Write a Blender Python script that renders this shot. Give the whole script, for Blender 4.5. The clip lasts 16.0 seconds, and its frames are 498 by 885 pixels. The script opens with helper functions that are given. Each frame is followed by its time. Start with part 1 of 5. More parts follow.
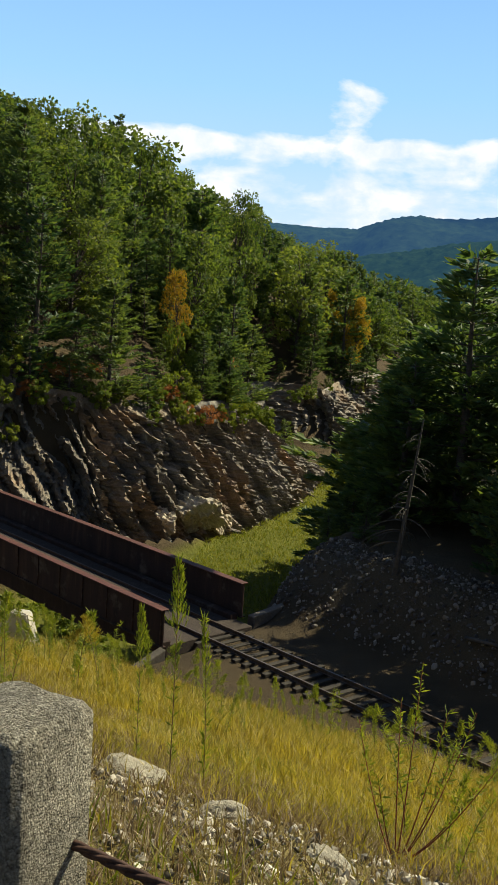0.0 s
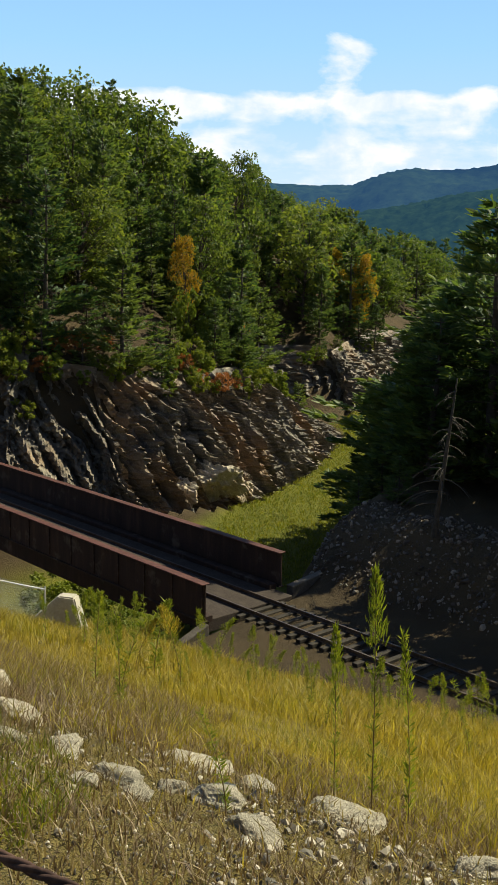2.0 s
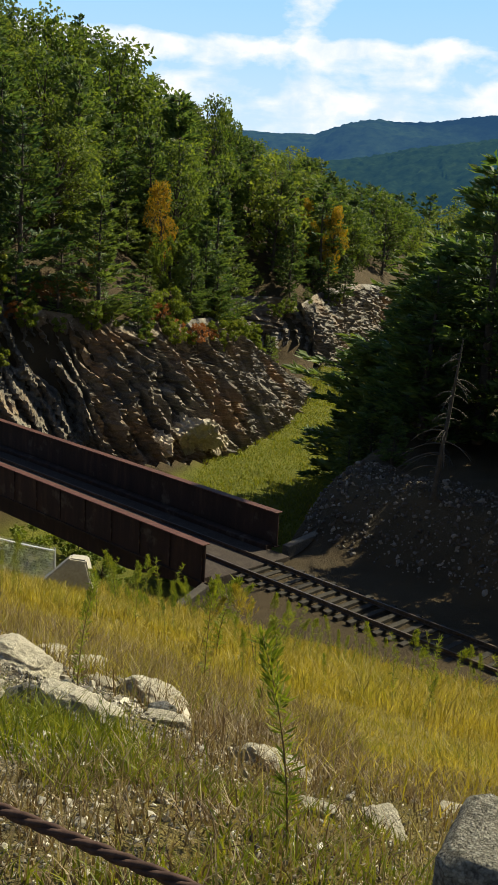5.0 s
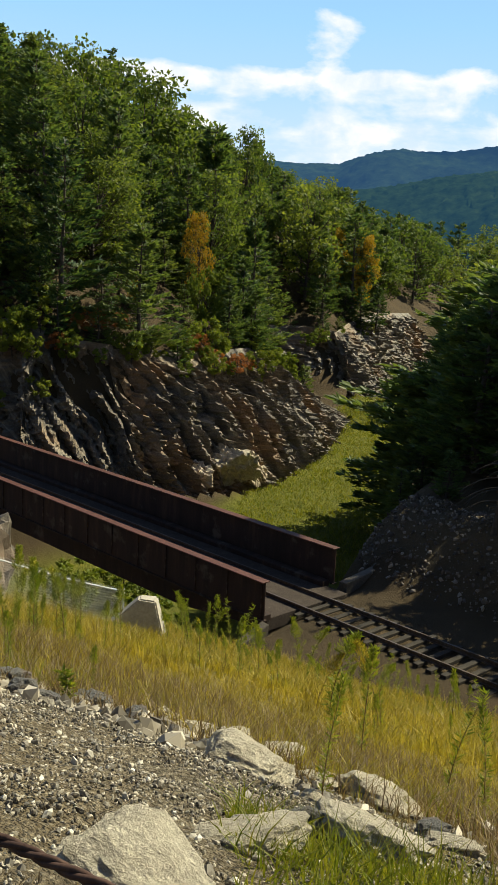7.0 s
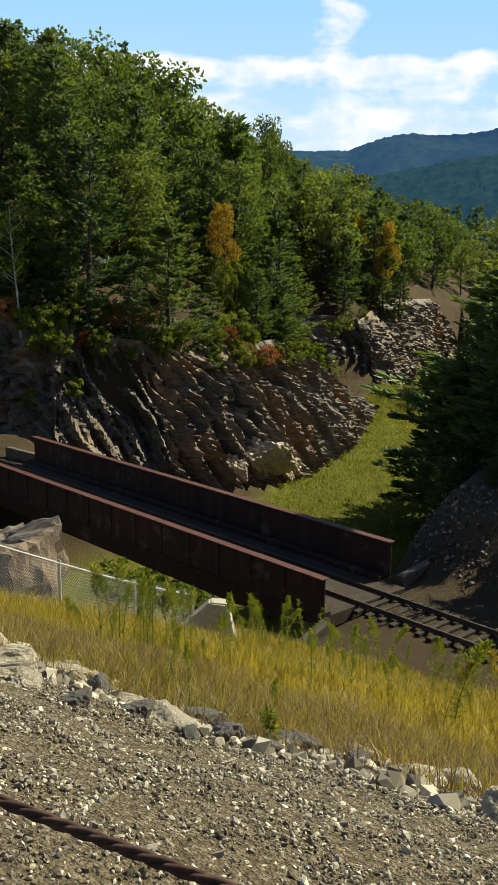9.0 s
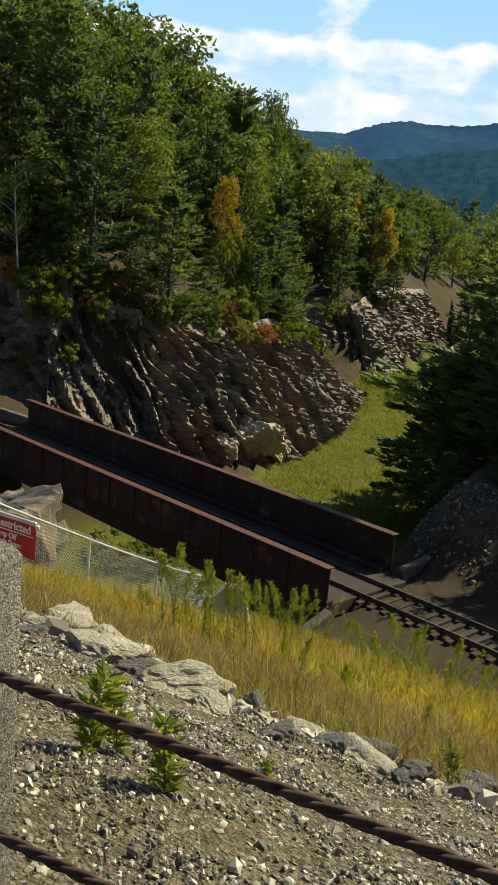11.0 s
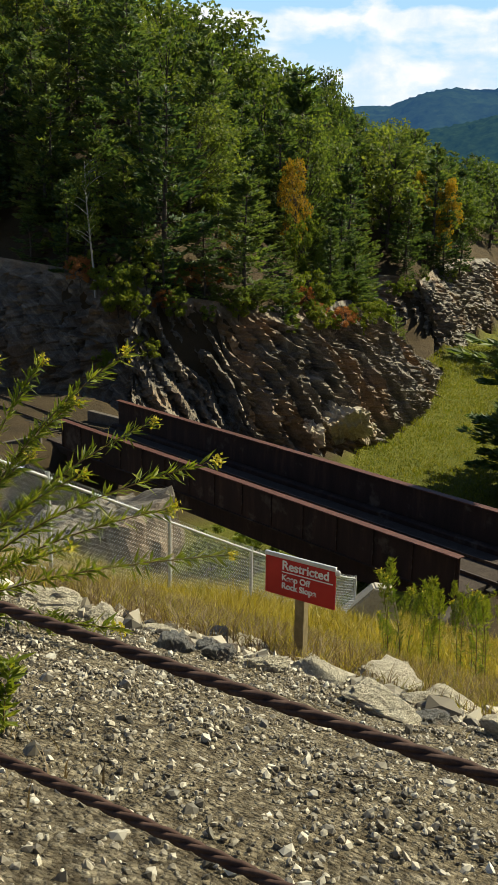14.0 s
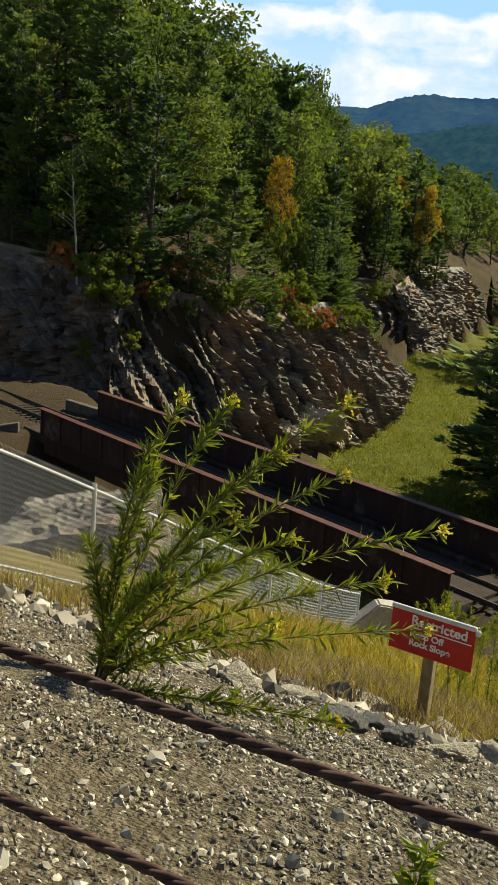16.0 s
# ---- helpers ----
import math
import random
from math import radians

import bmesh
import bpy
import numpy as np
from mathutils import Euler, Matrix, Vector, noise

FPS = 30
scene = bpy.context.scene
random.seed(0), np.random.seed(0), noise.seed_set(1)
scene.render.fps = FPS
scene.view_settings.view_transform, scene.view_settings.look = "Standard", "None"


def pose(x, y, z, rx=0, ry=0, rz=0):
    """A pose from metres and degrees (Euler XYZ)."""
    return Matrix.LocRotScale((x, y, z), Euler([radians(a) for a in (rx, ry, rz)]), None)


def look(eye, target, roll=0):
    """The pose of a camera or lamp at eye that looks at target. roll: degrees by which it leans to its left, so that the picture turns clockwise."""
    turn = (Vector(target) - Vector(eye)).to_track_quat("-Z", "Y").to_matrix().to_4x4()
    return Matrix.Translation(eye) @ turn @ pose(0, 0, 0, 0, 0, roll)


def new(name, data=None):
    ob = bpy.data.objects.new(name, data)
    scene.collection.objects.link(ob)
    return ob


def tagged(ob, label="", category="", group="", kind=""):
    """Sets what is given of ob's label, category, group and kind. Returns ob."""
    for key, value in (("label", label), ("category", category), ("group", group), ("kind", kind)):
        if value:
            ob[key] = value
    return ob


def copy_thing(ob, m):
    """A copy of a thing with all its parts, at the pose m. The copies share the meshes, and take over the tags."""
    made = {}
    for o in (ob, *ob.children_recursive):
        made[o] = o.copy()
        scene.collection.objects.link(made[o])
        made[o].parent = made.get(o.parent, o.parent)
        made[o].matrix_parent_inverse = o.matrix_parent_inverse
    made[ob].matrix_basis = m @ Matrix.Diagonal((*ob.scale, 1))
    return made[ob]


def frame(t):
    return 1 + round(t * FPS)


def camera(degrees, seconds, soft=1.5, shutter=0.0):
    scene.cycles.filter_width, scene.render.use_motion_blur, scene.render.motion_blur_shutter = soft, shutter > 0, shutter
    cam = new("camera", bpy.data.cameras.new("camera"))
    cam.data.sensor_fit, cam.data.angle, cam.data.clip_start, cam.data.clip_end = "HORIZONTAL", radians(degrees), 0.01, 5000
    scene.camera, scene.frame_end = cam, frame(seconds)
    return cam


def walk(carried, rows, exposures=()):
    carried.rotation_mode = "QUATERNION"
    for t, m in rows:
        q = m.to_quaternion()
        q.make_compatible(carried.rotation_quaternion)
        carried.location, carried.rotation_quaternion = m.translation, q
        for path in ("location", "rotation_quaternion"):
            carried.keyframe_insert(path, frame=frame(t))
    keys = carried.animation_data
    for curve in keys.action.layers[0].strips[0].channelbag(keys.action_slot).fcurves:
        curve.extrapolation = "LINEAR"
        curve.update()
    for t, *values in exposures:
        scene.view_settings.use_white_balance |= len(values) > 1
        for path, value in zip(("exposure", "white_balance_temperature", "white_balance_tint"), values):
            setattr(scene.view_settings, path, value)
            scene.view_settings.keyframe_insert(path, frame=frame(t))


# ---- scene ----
cam = camera(29.0, 16.0, soft=0.6)
PATH = [
    (0, (-0.138, -0.403, 1.694), (-0.411, 1.560, 1.429), 4.02),
    (0.5, (-0.481, -0.186, 1.702), (-0.748, 1.774, 1.405), 1.95),
    (1, (-0.748, -0.042, 1.692), (-0.948, 1.921, 1.371), 2.27),
    (1.5, (-1.026, 0.106, 1.691), (-1.175, 2.071, 1.353), 4.28),
    (2, (-1.353, 0.281, 1.708), (-1.632, 2.232, 1.368), 1.07),
    (2.5, (-1.659, 0.413, 1.710), (-1.886, 2.371, 1.366), -0.78),
    (3, (-1.989, 0.566, 1.724), (-2.177, 2.519, 1.332), 0.99),
    (3.5, (-2.340, 0.712, 1.738), (-2.589, 2.655, 1.331), 0.16),
    (6, (-4.101, 1.359, 1.763), (-4.252, 3.302, 1.313), 5.00),
    (6.5, (-4.473, 1.521, 1.784), (-4.855, 3.439, 1.367), 1.77),
    (7, (-4.826, 1.651, 1.791), (-5.055, 3.600, 1.407), 2.77),
    (7.5, (-5.169, 1.773, 1.779), (-5.404, 3.722, 1.400), 4.09),
    (8, (-5.487, 1.942, 1.799), (-5.759, 3.887, 1.421), 2.60),
    (10.5, (-7.484, 2.572, 1.701), (-7.716, 4.507, 1.252), -0.49),
    (11, (-7.793, 2.741, 1.688), (-7.996, 4.679, 1.241), 5.44),
    (11.5, (-8.094, 2.910, 1.661), (-8.193, 4.849, 1.182), 2.86),
    (12, (-8.435, 3.133, 1.639), (-8.641, 5.060, 1.143), 3.30),
    (12.5, (-8.771, 3.165, 1.651), (-8.916, 5.103, 1.180), 5.94),
    (13, (-9.062, 3.296, 1.642), (-9.196, 5.234, 1.169), 6.87),
    (13.5, (-9.440, 3.452, 1.661), (-9.863, 5.345, 1.174), 2.82),
    (14, (-9.788, 3.551, 1.658), (-10.116, 5.464, 1.172), 0.91),
    (14.5, (-10.125, 3.721, 1.635), (-10.449, 5.626, 1.117), 2.44),
    (15, (-10.453, 3.797, 1.705), (-10.895, 5.685, 1.213), 1.05),
    (15.5, (-10.844, 3.935, 1.725), (-11.111, 5.856, 1.235), 0.76),
    (16, (-11.109, 4.005, 1.756), (-11.352, 5.927, 1.262), 4.63),
]
walk(cam, [(t, look(eye, target, roll)) for t, eye, target, roll in PATH])

# ---- world, sun ----
world = bpy.data.worlds.new("sky")
scene.world = world
world.use_nodes = True
wn = world.node_tree.nodes
sky = wn.new("ShaderNodeTexSky")
sky.sky_type = "NISHITA"
sky.sun_disc = False
SUN_AZ = math.atan2(0.78, 0.63)
SUN_EL = radians(43)
sky.sun_elevation, sky.sun_rotation = SUN_EL, SUN_AZ
sky.air_density, sky.dust_density, sky.ozone_density = 1.0, 0.4, 1.6
wn["Background"].inputs["Strength"].default_value = 0.055
world.node_tree.links.new(sky.outputs[0], wn["Background"].inputs["Color"])
sun_data = bpy.data.lights.new("sun", "SUN")
sun_data.energy, sun_data.angle, sun_data.color = 5.0, radians(0.53), (1.0, 0.94, 0.66)
sun_ob = new("sun", sun_data)
sun_vec = Vector((math.sin(SUN_AZ) * math.cos(SUN_EL), math.cos(SUN_AZ) * math.cos(SUN_EL), math.sin(SUN_EL)))
sun_ob.matrix_world = look(sun_vec * 60, (0, 0, 0))
scene.view_settings.exposure = 0.57

rng = np.random.default_rng(7)


# ---- materials ----
class Nodes:
    """Small helper to write a node material line by line."""

    def __init__(self, name):
        self.m = bpy.data.materials.new(name)
        self.m.use_nodes = True
        self.t = self.m.node_tree
        self.bsdf = self.t.nodes["Principled BSDF"]
        self.out = self.t.nodes["Material Output"]
        self.co = self.t.nodes.new("ShaderNodeTexCoord").outputs["Object"]

    def link(self, a, b):
        self.t.links.new(a, b)

    def noise(self, scale, detail=6, rough=0.6, co=None, stretch=None, turn=None, distort=0.0):
        n = self.t.nodes.new("ShaderNodeTexNoise")
        n.inputs["Scale"].default_value, n.inputs["Detail"].default_value = scale, detail
        n.inputs["Roughness"].default_value, n.inputs["Distortion"].default_value = rough, distort
        src = co or self.co
        if stretch or turn:
            mp = self.t.nodes.new("ShaderNodeMapping")
            mp.inputs["Scale"].default_value = stretch or (1, 1, 1)
            mp.inputs["Rotation"].default_value = [radians(a) for a in (turn or (0, 0, 0))]
            self.link(src, mp.inputs["Vector"])
            src = mp.outputs[0]
        self.link(src, n.inputs["Vector"])
        return n.outputs["Fac"]

    def cells(self, scale, feature="F1"):
        n = self.t.nodes.new("ShaderNodeTexVoronoi")
        n.feature = feature
        n.inputs["Scale"].default_value = scale
        self.link(self.co, n.inputs["Vector"])
        return n

    def ramp(self, fac, stops):
        r = self.t.nodes.new("ShaderNodeValToRGB")
        e = r.color_ramp.elements
        while len(e) < len(stops):
            e.new(0.5)
        for el, (p, c) in zip(e, stops):
            el.position, el.color = p, (*c, 1)
        self.link(fac, r.inputs["Fac"])
        return r.outputs["Color"]

    def mix(self, fac, a, b, kind="MIX"):
        n = self.t.nodes.new("ShaderNodeMix")
        n.data_type, n.blend_type = "RGBA", kind
        for sock, v in ((n.inputs["Factor"], fac), (n.inputs["A"], a), (n.inputs["B"], b)):
            if isinstance(v, (int, float)):
                sock.default_value = v
            elif isinstance(v, tuple):
                sock.default_value = (*v, 1)
            else:
                self.link(v, sock)
        return n.outputs["Result"]

    def math(self, op, a, b=0.0):
        n = self.t.nodes.new("ShaderNodeMath")
        n.operation = op
        for sock, v in zip(n.inputs, (a, b)):
            if isinstance(v, (int, float)):
                sock.default_value = v
            else:
                self.link(v, sock)
        return n.outputs[0]

    def bump(self, height, strength=0.5, dist=0.02):
        n = self.t.nodes.new("ShaderNodeBump")
        n.inputs["Strength"].default_value, n.inputs["Distance"].default_value = strength, dist
        self.link(height, n.inputs["Height"])
        self.link(n.outputs[0], self.bsdf.inputs["Normal"])

    def color(self, c):
        if isinstance(c, tuple):
            self.bsdf.inputs["Base Color"].default_value = (*c, 1)
        else:
            self.link(c, self.bsdf.inputs["Base Color"])
        return self

    def set(self, rough=0.85, metal=0.0, spec=0.3):
        self.bsdf.inputs["Roughness"].default_value = rough
        self.bsdf.inputs["Metallic"].default_value = metal
        self.bsdf.inputs["Specular IOR Level"].default_value = spec
        return self.m


def speckled(name, dark, mid, light, scale=20.0, rough=0.9, bump=0.6, dist=0.01, metal=0.0):
    """A mineral or painted surface: large stains, fine grain and relief."""
    k = Nodes(name)
    big = k.ramp(k.noise(scale * 0.13), [(0.3, dark), (0.55, mid), (0.75, light)])
    fine = k.noise(scale, 8, 0.7)
    k.color(k.mix(0.55, big, k.ramp(fine, [(0.3, dark), (0.5, mid), (0.68, light)])))
    k.bump(fine, bump, dist)
    return k.set(rough, metal)


def foliage(name, dark, mid, light, trans=0.35, by_object=0.5, patch=None):
    """Leaves or needles: colour varies from tree to tree and clump to clump; light shines through."""
    k = Nodes(name)
    geo = k.t.nodes.new("ShaderNodeNewGeometry")
    inf = k.t.nodes.new("ShaderNodeObjectInfo")
    isl = k.ramp(geo.outputs["Random Per Island"], [(0.0, dark), (0.5, mid), (1.0, light)])
    obj = k.ramp(inf.outputs["Random"], [(0.0, dark), (0.5, mid), (1.0, light)])
    col = k.mix(by_object, isl, obj)
    if patch:
        for shade, scale, lo in patch:
            col = k.mix(k.ramp(k.noise(scale, 5), [(lo, (0, 0, 0)), (lo + 0.12, (0.85, 0.85, 0.85))]), col, k.mix(0.6, shade, isl))
    k.color(col)
    m = k.set(0.55, 0, 0.35)
    tr = k.t.nodes.new("ShaderNodeBsdfTranslucent")
    k.link(k.mix(1.0, col, (1.25, 1.2, 0.55), "MULTIPLY"), tr.inputs["Color"])
    ms = k.t.nodes.new("ShaderNodeMixShader")
    ms.inputs[0].default_value = trans
    k.link(k.bsdf.outputs[0], ms.inputs[1])
    k.link(tr.outputs[0], ms.inputs[2])
    k.link(ms.outputs[0], k.out.inputs["Surface"])
    return m


def ground_material():
    k = Nodes("ground_mix")
    att = k.t.nodes.new("ShaderNodeAttribute")
    att.attribute_name = "zone"
    sep = k.t.nodes.new("ShaderNodeSeparateColor")
    k.link(att.outputs["Color"], sep.inputs[0])
    n1, n2, n3 = k.noise(0.35), k.noise(3.0), k.noise(28.0, 8, 0.75)
    litter = k.mix(0.5, k.ramp(n1, [(0.3, (0.035, 0.028, 0.018)), (0.7, (0.11, 0.075, 0.04))]), k.ramp(n3, [(0.3, (0.02, 0.017, 0.012)), (0.7, (0.13, 0.09, 0.05))]))
    vor = k.cells(24.0)
    gravel = k.mix(0.6, k.ramp(n3, [(0.25, (0.10, 0.085, 0.065)), (0.5, (0.30, 0.26, 0.20)), (0.72, (0.58, 0.53, 0.43))]),
                   k.ramp(vor.outputs["Color"], [(0.1, (0.14, 0.12, 0.09)), (0.6, (0.34, 0.295, 0.23)), (0.95, (0.62, 0.57, 0.47))]))
    fine = k.cells(62.0)
    gravel = k.mix(0.45, gravel, k.ramp(fine.outputs["Color"], [(0.15, (0.08, 0.066, 0.048)), (0.55, (0.26, 0.22, 0.165)), (0.95, (0.66, 0.60, 0.49))]))
    # Dark cell edges: shade in the gaps between stones, painted into the colour.
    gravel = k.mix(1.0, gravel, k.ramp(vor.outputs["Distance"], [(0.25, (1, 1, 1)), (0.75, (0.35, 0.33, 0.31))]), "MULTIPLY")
    gravel = k.mix(k.ramp(n1, [(0.4, (0, 0, 0)), (0.65, (0.5, 0.5, 0.5))]), gravel, (0.22, 0.175, 0.115))
    gravel = k.mix(1.0, gravel, (0.98, 0.93, 0.82), "MULTIPLY")
    gold = k.mix(0.5, k.ramp(n2, [(0.3, (0.13, 0.115, 0.035)), (0.55, (0.26, 0.205, 0.04)), (0.75, (0.37, 0.29, 0.09))]), k.ramp(n3, [(0.3, (0.10, 0.08, 0.03)), (0.7, (0.34, 0.25, 0.08))]))
    green = k.mix(0.5, k.ramp(n1, [(0.3, (0.085, 0.10, 0.014)), (0.6, (0.165, 0.165, 0.022))]), k.ramp(n2, [(0.3, (0.07, 0.085, 0.014)), (0.7, (0.19, 0.18, 0.03))]))
    c = k.mix(sep.outputs[0], litter, gravel)
    c = k.mix(sep.outputs[1], c, gold)
    c = k.mix(sep.outputs[2], c, green)
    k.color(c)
    k.bump(k.math("ADD", n3, k.math("MULTIPLY", k.math("ADD", vor.outputs["Distance"], fine.outputs["Distance"]), -0.9)), 1.0, 0.035)
    return k.set(0.95, 0, 0.15)


def rock_material(name, dark, mid, light, rust, scale=1.0):
    k = Nodes(name)
    dip = (0.54, 0.72, 0.43)                       # across the beds
    dot = k.t.nodes.new("ShaderNodeVectorMath")
    dot.operation = "DOT_PRODUCT"
    dot.inputs[1].default_value = dip
    k.link(k.co, dot.inputs[0])
    across = k.t.nodes.new("ShaderNodeVectorMath")
    across.operation = "SCALE"
    across.inputs[0].default_value = dip
    k.link(dot.outputs["Value"], across.inputs["Scale"])
    bed = k.t.nodes.new("ShaderNodeVectorMath")
    bed.operation = "MULTIPLY_ADD"
    bed.inputs[1].default_value = (0.22, 0.22, 0.22)
    k.link(k.co, bed.inputs[0])
    k.link(across.outputs[0], bed.inputs[2])
    strata = k.noise(1.6 * scale, 8, 0.68, co=bed.outputs[0], distort=0.3)
    n3 = k.noise(7.0 * scale, 9, 0.75)
    n1 = k.noise(0.16 * scale, 4)
    c = k.mix(0.5, k.ramp(strata, [(0.32, dark), (0.52, mid), (0.72, light)]), k.ramp(n3, [(0.32, dark), (0.55, mid), (0.75, light)]))
    c = k.mix(k.ramp(n1, [(0.5, (0, 0, 0)), (0.66, (0.75, 0.75, 0.75))]), c, k.ramp(n3, [(0.3, (rust[0] * 0.5, rust[1] * 0.5, rust[2] * 0.5)), (0.7, rust)]))
    k.color(c)
    k.bump(k.math("ADD", k.math("MULTIPLY", strata, 1.5), n3), 0.9, 0.12 / scale)
    return k.set(0.62, 0, 0.45)


M_GROUND = ground_material()
M_CLIFF = rock_material("cliff_rock", (0.026, 0.021, 0.017), (0.155, 0.128, 0.100), (0.62, 0.54, 0.42), (0.32, 0.185, 0.085))
M_BOULDER = speckled("boulder_stone", (0.24, 0.20, 0.145), (0.60, 0.525, 0.395), (0.82, 0.755, 0.62), 9.0, 0.9, 1.0, 0.06)
M_LEDGE = rock_material("pale_ledge_rock", (0.17, 0.135, 0.10), (0.50, 0.43, 0.33), (0.76, 0.69, 0.57), (0.46, 0.33, 0.20), 1.5)
M_DARKSTONE = rock_material("dark_stone", (0.06, 0.055, 0.05), (0.15, 0.14, 0.125), (0.30, 0.28, 0.25), (0.22, 0.15, 0.10), 6.0)


def concrete_material():
    """Weathered concrete with its pebbles laid bare."""
    k = Nodes("aggregate_concrete")
    peb, big, fine = k.cells(260.0), k.noise(9.0, 5), k.noise(120.0, 8, 0.75)
    c = k.mix(0.55, k.ramp(peb.outputs["Color"], [(0.1, (0.10, 0.088, 0.068)), (0.5, (0.32, 0.285, 0.22)), (0.9, (0.68, 0.63, 0.52))]), k.ramp(fine, [(0.38, (0.03, 0.026, 0.02)), (0.48, (0.30, 0.265, 0.205)), (0.66, (0.58, 0.53, 0.43))]))
    c = k.mix(1.0, c, k.ramp(peb.outputs["Distance"], [(0.4, (1, 1, 1)), (0.9, (0.7, 0.69, 0.67))]), "MULTIPLY")
    c = k.mix(1.0, c, k.ramp(big, [(0.3, (0.62, 0.62, 0.64)), (0.6, (1, 1, 1))]), "MULTIPLY")
    k.color(c)
    k.bump(k.math("ADD", fine, k.math("MULTIPLY", peb.outputs["Distance"], -0.5)), 1.0, 0.012)
    return k.set(0.95, 0, 0.2)


M_CONCRETE = concrete_material()
M_WALL = speckled("pale_concrete", (0.24, 0.21, 0.17), (0.40, 0.36, 0.30), (0.50, 0.46, 0.39), 14.0, 0.9, 0.3, 0.01)
M_OLDWALL = speckled("dark_stained_concrete", (0.05, 0.042, 0.034), (0.12, 0.10, 0.082), (0.21, 0.185, 0.155), 14.0, 0.9, 0.4, 0.01)
def steel_material():
    """Old dark red girder paint, with rust runs down the plate and pale lime stains."""
    k = Nodes("rusty_girder_paint")
    runs = k.noise(2.4, 6, 0.6, stretch=(1.0, 1.0, 0.16))
    patch, fine = k.noise(0.8, 6, 0.65), k.noise(26.0, 8, 0.7)
    c = k.mix(0.5, k.ramp(runs, [(0.35, (0.012, 0.007, 0.006)), (0.55, (0.040, 0.020, 0.015)), (0.72, (0.105, 0.055, 0.036))]), k.ramp(fine, [(0.3, (0.010, 0.007, 0.006)), (0.7, (0.062, 0.034, 0.026))]))
    c = k.mix(k.ramp(patch, [(0.58, (0, 0, 0)), (0.68, (0.6, 0.6, 0.6))]), c, (0.13, 0.105, 0.085))
    k.color(c)
    k.bump(k.math("ADD", fine, patch), 0.35, 0.01)
    return k.set(0.78, 0, 0.3)


M_STEEL = steel_material()
M_FLANGE = speckled("red_brown_flange_paint", (0.045, 0.018, 0.013), (0.095, 0.035, 0.026), (0.17, 0.075, 0.056), 6.0, 0.7, 0.3, 0.005)
M_RAIL = speckled("worn_rail_steel", (0.05, 0.035, 0.028), (0.11, 0.085, 0.07), (0.22, 0.19, 0.17), 9.0, 0.5, 0.2, 0.003, 0.6)
M_TIE = speckled("creosoted_timber", (0.015, 0.012, 0.010), (0.035, 0.028, 0.022), (0.08, 0.065, 0.05), 12.0, 0.9, 0.5, 0.01)
M_BALLAST = speckled("dark_ballast", (0.018, 0.012, 0.010), (0.048, 0.035, 0.029), (0.11, 0.085, 0.068), 16.0, 0.95, 0.9, 0.03)
M_CABLE = speckled("rusted_wire_rope", (0.025, 0.014, 0.011), (0.075, 0.040, 0.030), (0.15, 0.09, 0.065), 60.0, 0.75, 0.4, 0.002, 0.3)
M_GALV = speckled("galvanised_steel", (0.42, 0.43, 0.45), (0.58, 0.59, 0.60), (0.72, 0.73, 0.74), 30.0, 0.5, 0.2, 0.002, 0.4)
M_RED = speckled("red_sign_face", (0.36, 0.018, 0.016), (0.46, 0.024, 0.020), (0.50, 0.035, 0.03), 6.0, 0.5, 0.05, 0.001)
M_WHITE = speckled("white_lettering", (0.70, 0.68, 0.66), (0.78, 0.77, 0.76), (0.82, 0.82, 0.81), 9.0, 0.6, 0.05, 0.001)
M_TIMBER = speckled("weathered_post_timber", (0.16, 0.12, 0.06), (0.27, 0.21, 0.11), (0.36, 0.29, 0.17), 18.0, 0.85, 0.4, 0.004)
M_BARK = speckled("pine_bark", (0.03, 0.024, 0.02), (0.075, 0.06, 0.05), (0.15, 0.125, 0.105), 6.0, 0.95, 0.8, 0.03)
M_DEADWOOD = speckled("bleached_dead_wood", (0.03, 0.027, 0.024), (0.07, 0.06, 0.052), (0.14, 0.125, 0.11), 6.0, 0.95, 0.5, 0.02)
M_BIRCH = speckled("birch_bark", (0.22, 0.20, 0.18), (0.42, 0.40, 0.37), (0.58, 0.56, 0.53), 8.0, 0.8, 0.2, 0.01)
M_PINE = foliage("pine_needles", (0.024, 0.056, 0.028), (0.078, 0.130, 0.044), (0.195, 0.235, 0.060), 0.48)
M_LEAF = foliage("broad_leaves", (0.036, 0.070, 0.020), (0.100, 0.148, 0.032), (0.215, 0.245, 0.048), 0.55)
M_BUSH = foliage("shrub_leaves", (0.08, 0.125, 0.018), (0.15, 0.20, 0.025), (0.23, 0.25, 0.034), 0.45)
M_AUTUMN = foliage("autumn_leaves", (0.24, 0.15, 0.012), (0.42, 0.265, 0.016), (0.55, 0.40, 0.04), 0.40)
M_RUSSET = foliage("russet_leaves", (0.24, 0.085, 0.028), (0.38, 0.15, 0.05), (0.46, 0.22, 0.08), 0.35)
M_GRASS = foliage("dry_golden_grass", (0.17, 0.130, 0.018), (0.33, 0.255, 0.030), (0.50, 0.400, 0.10), 0.45, 0.0, [((0.17, 0.21, 0.025), 0.55, 0.49), ((0.40, 0.32, 0.19), 0.9, 0.54)])
M_STRAW = foliage("brown_dry_weeds", (0.10, 0.06, 0.035), (0.21, 0.145, 0.085), (0.36, 0.285, 0.18), 0.3, 0.0, [((0.14, 0.16, 0.03), 1.1, 0.58)])
M_MEADOW = foliage("meadow_grass", (0.10, 0.13, 0.012), (0.175, 0.19, 0.018), (0.26, 0.245, 0.03), 0.45, 0.0)
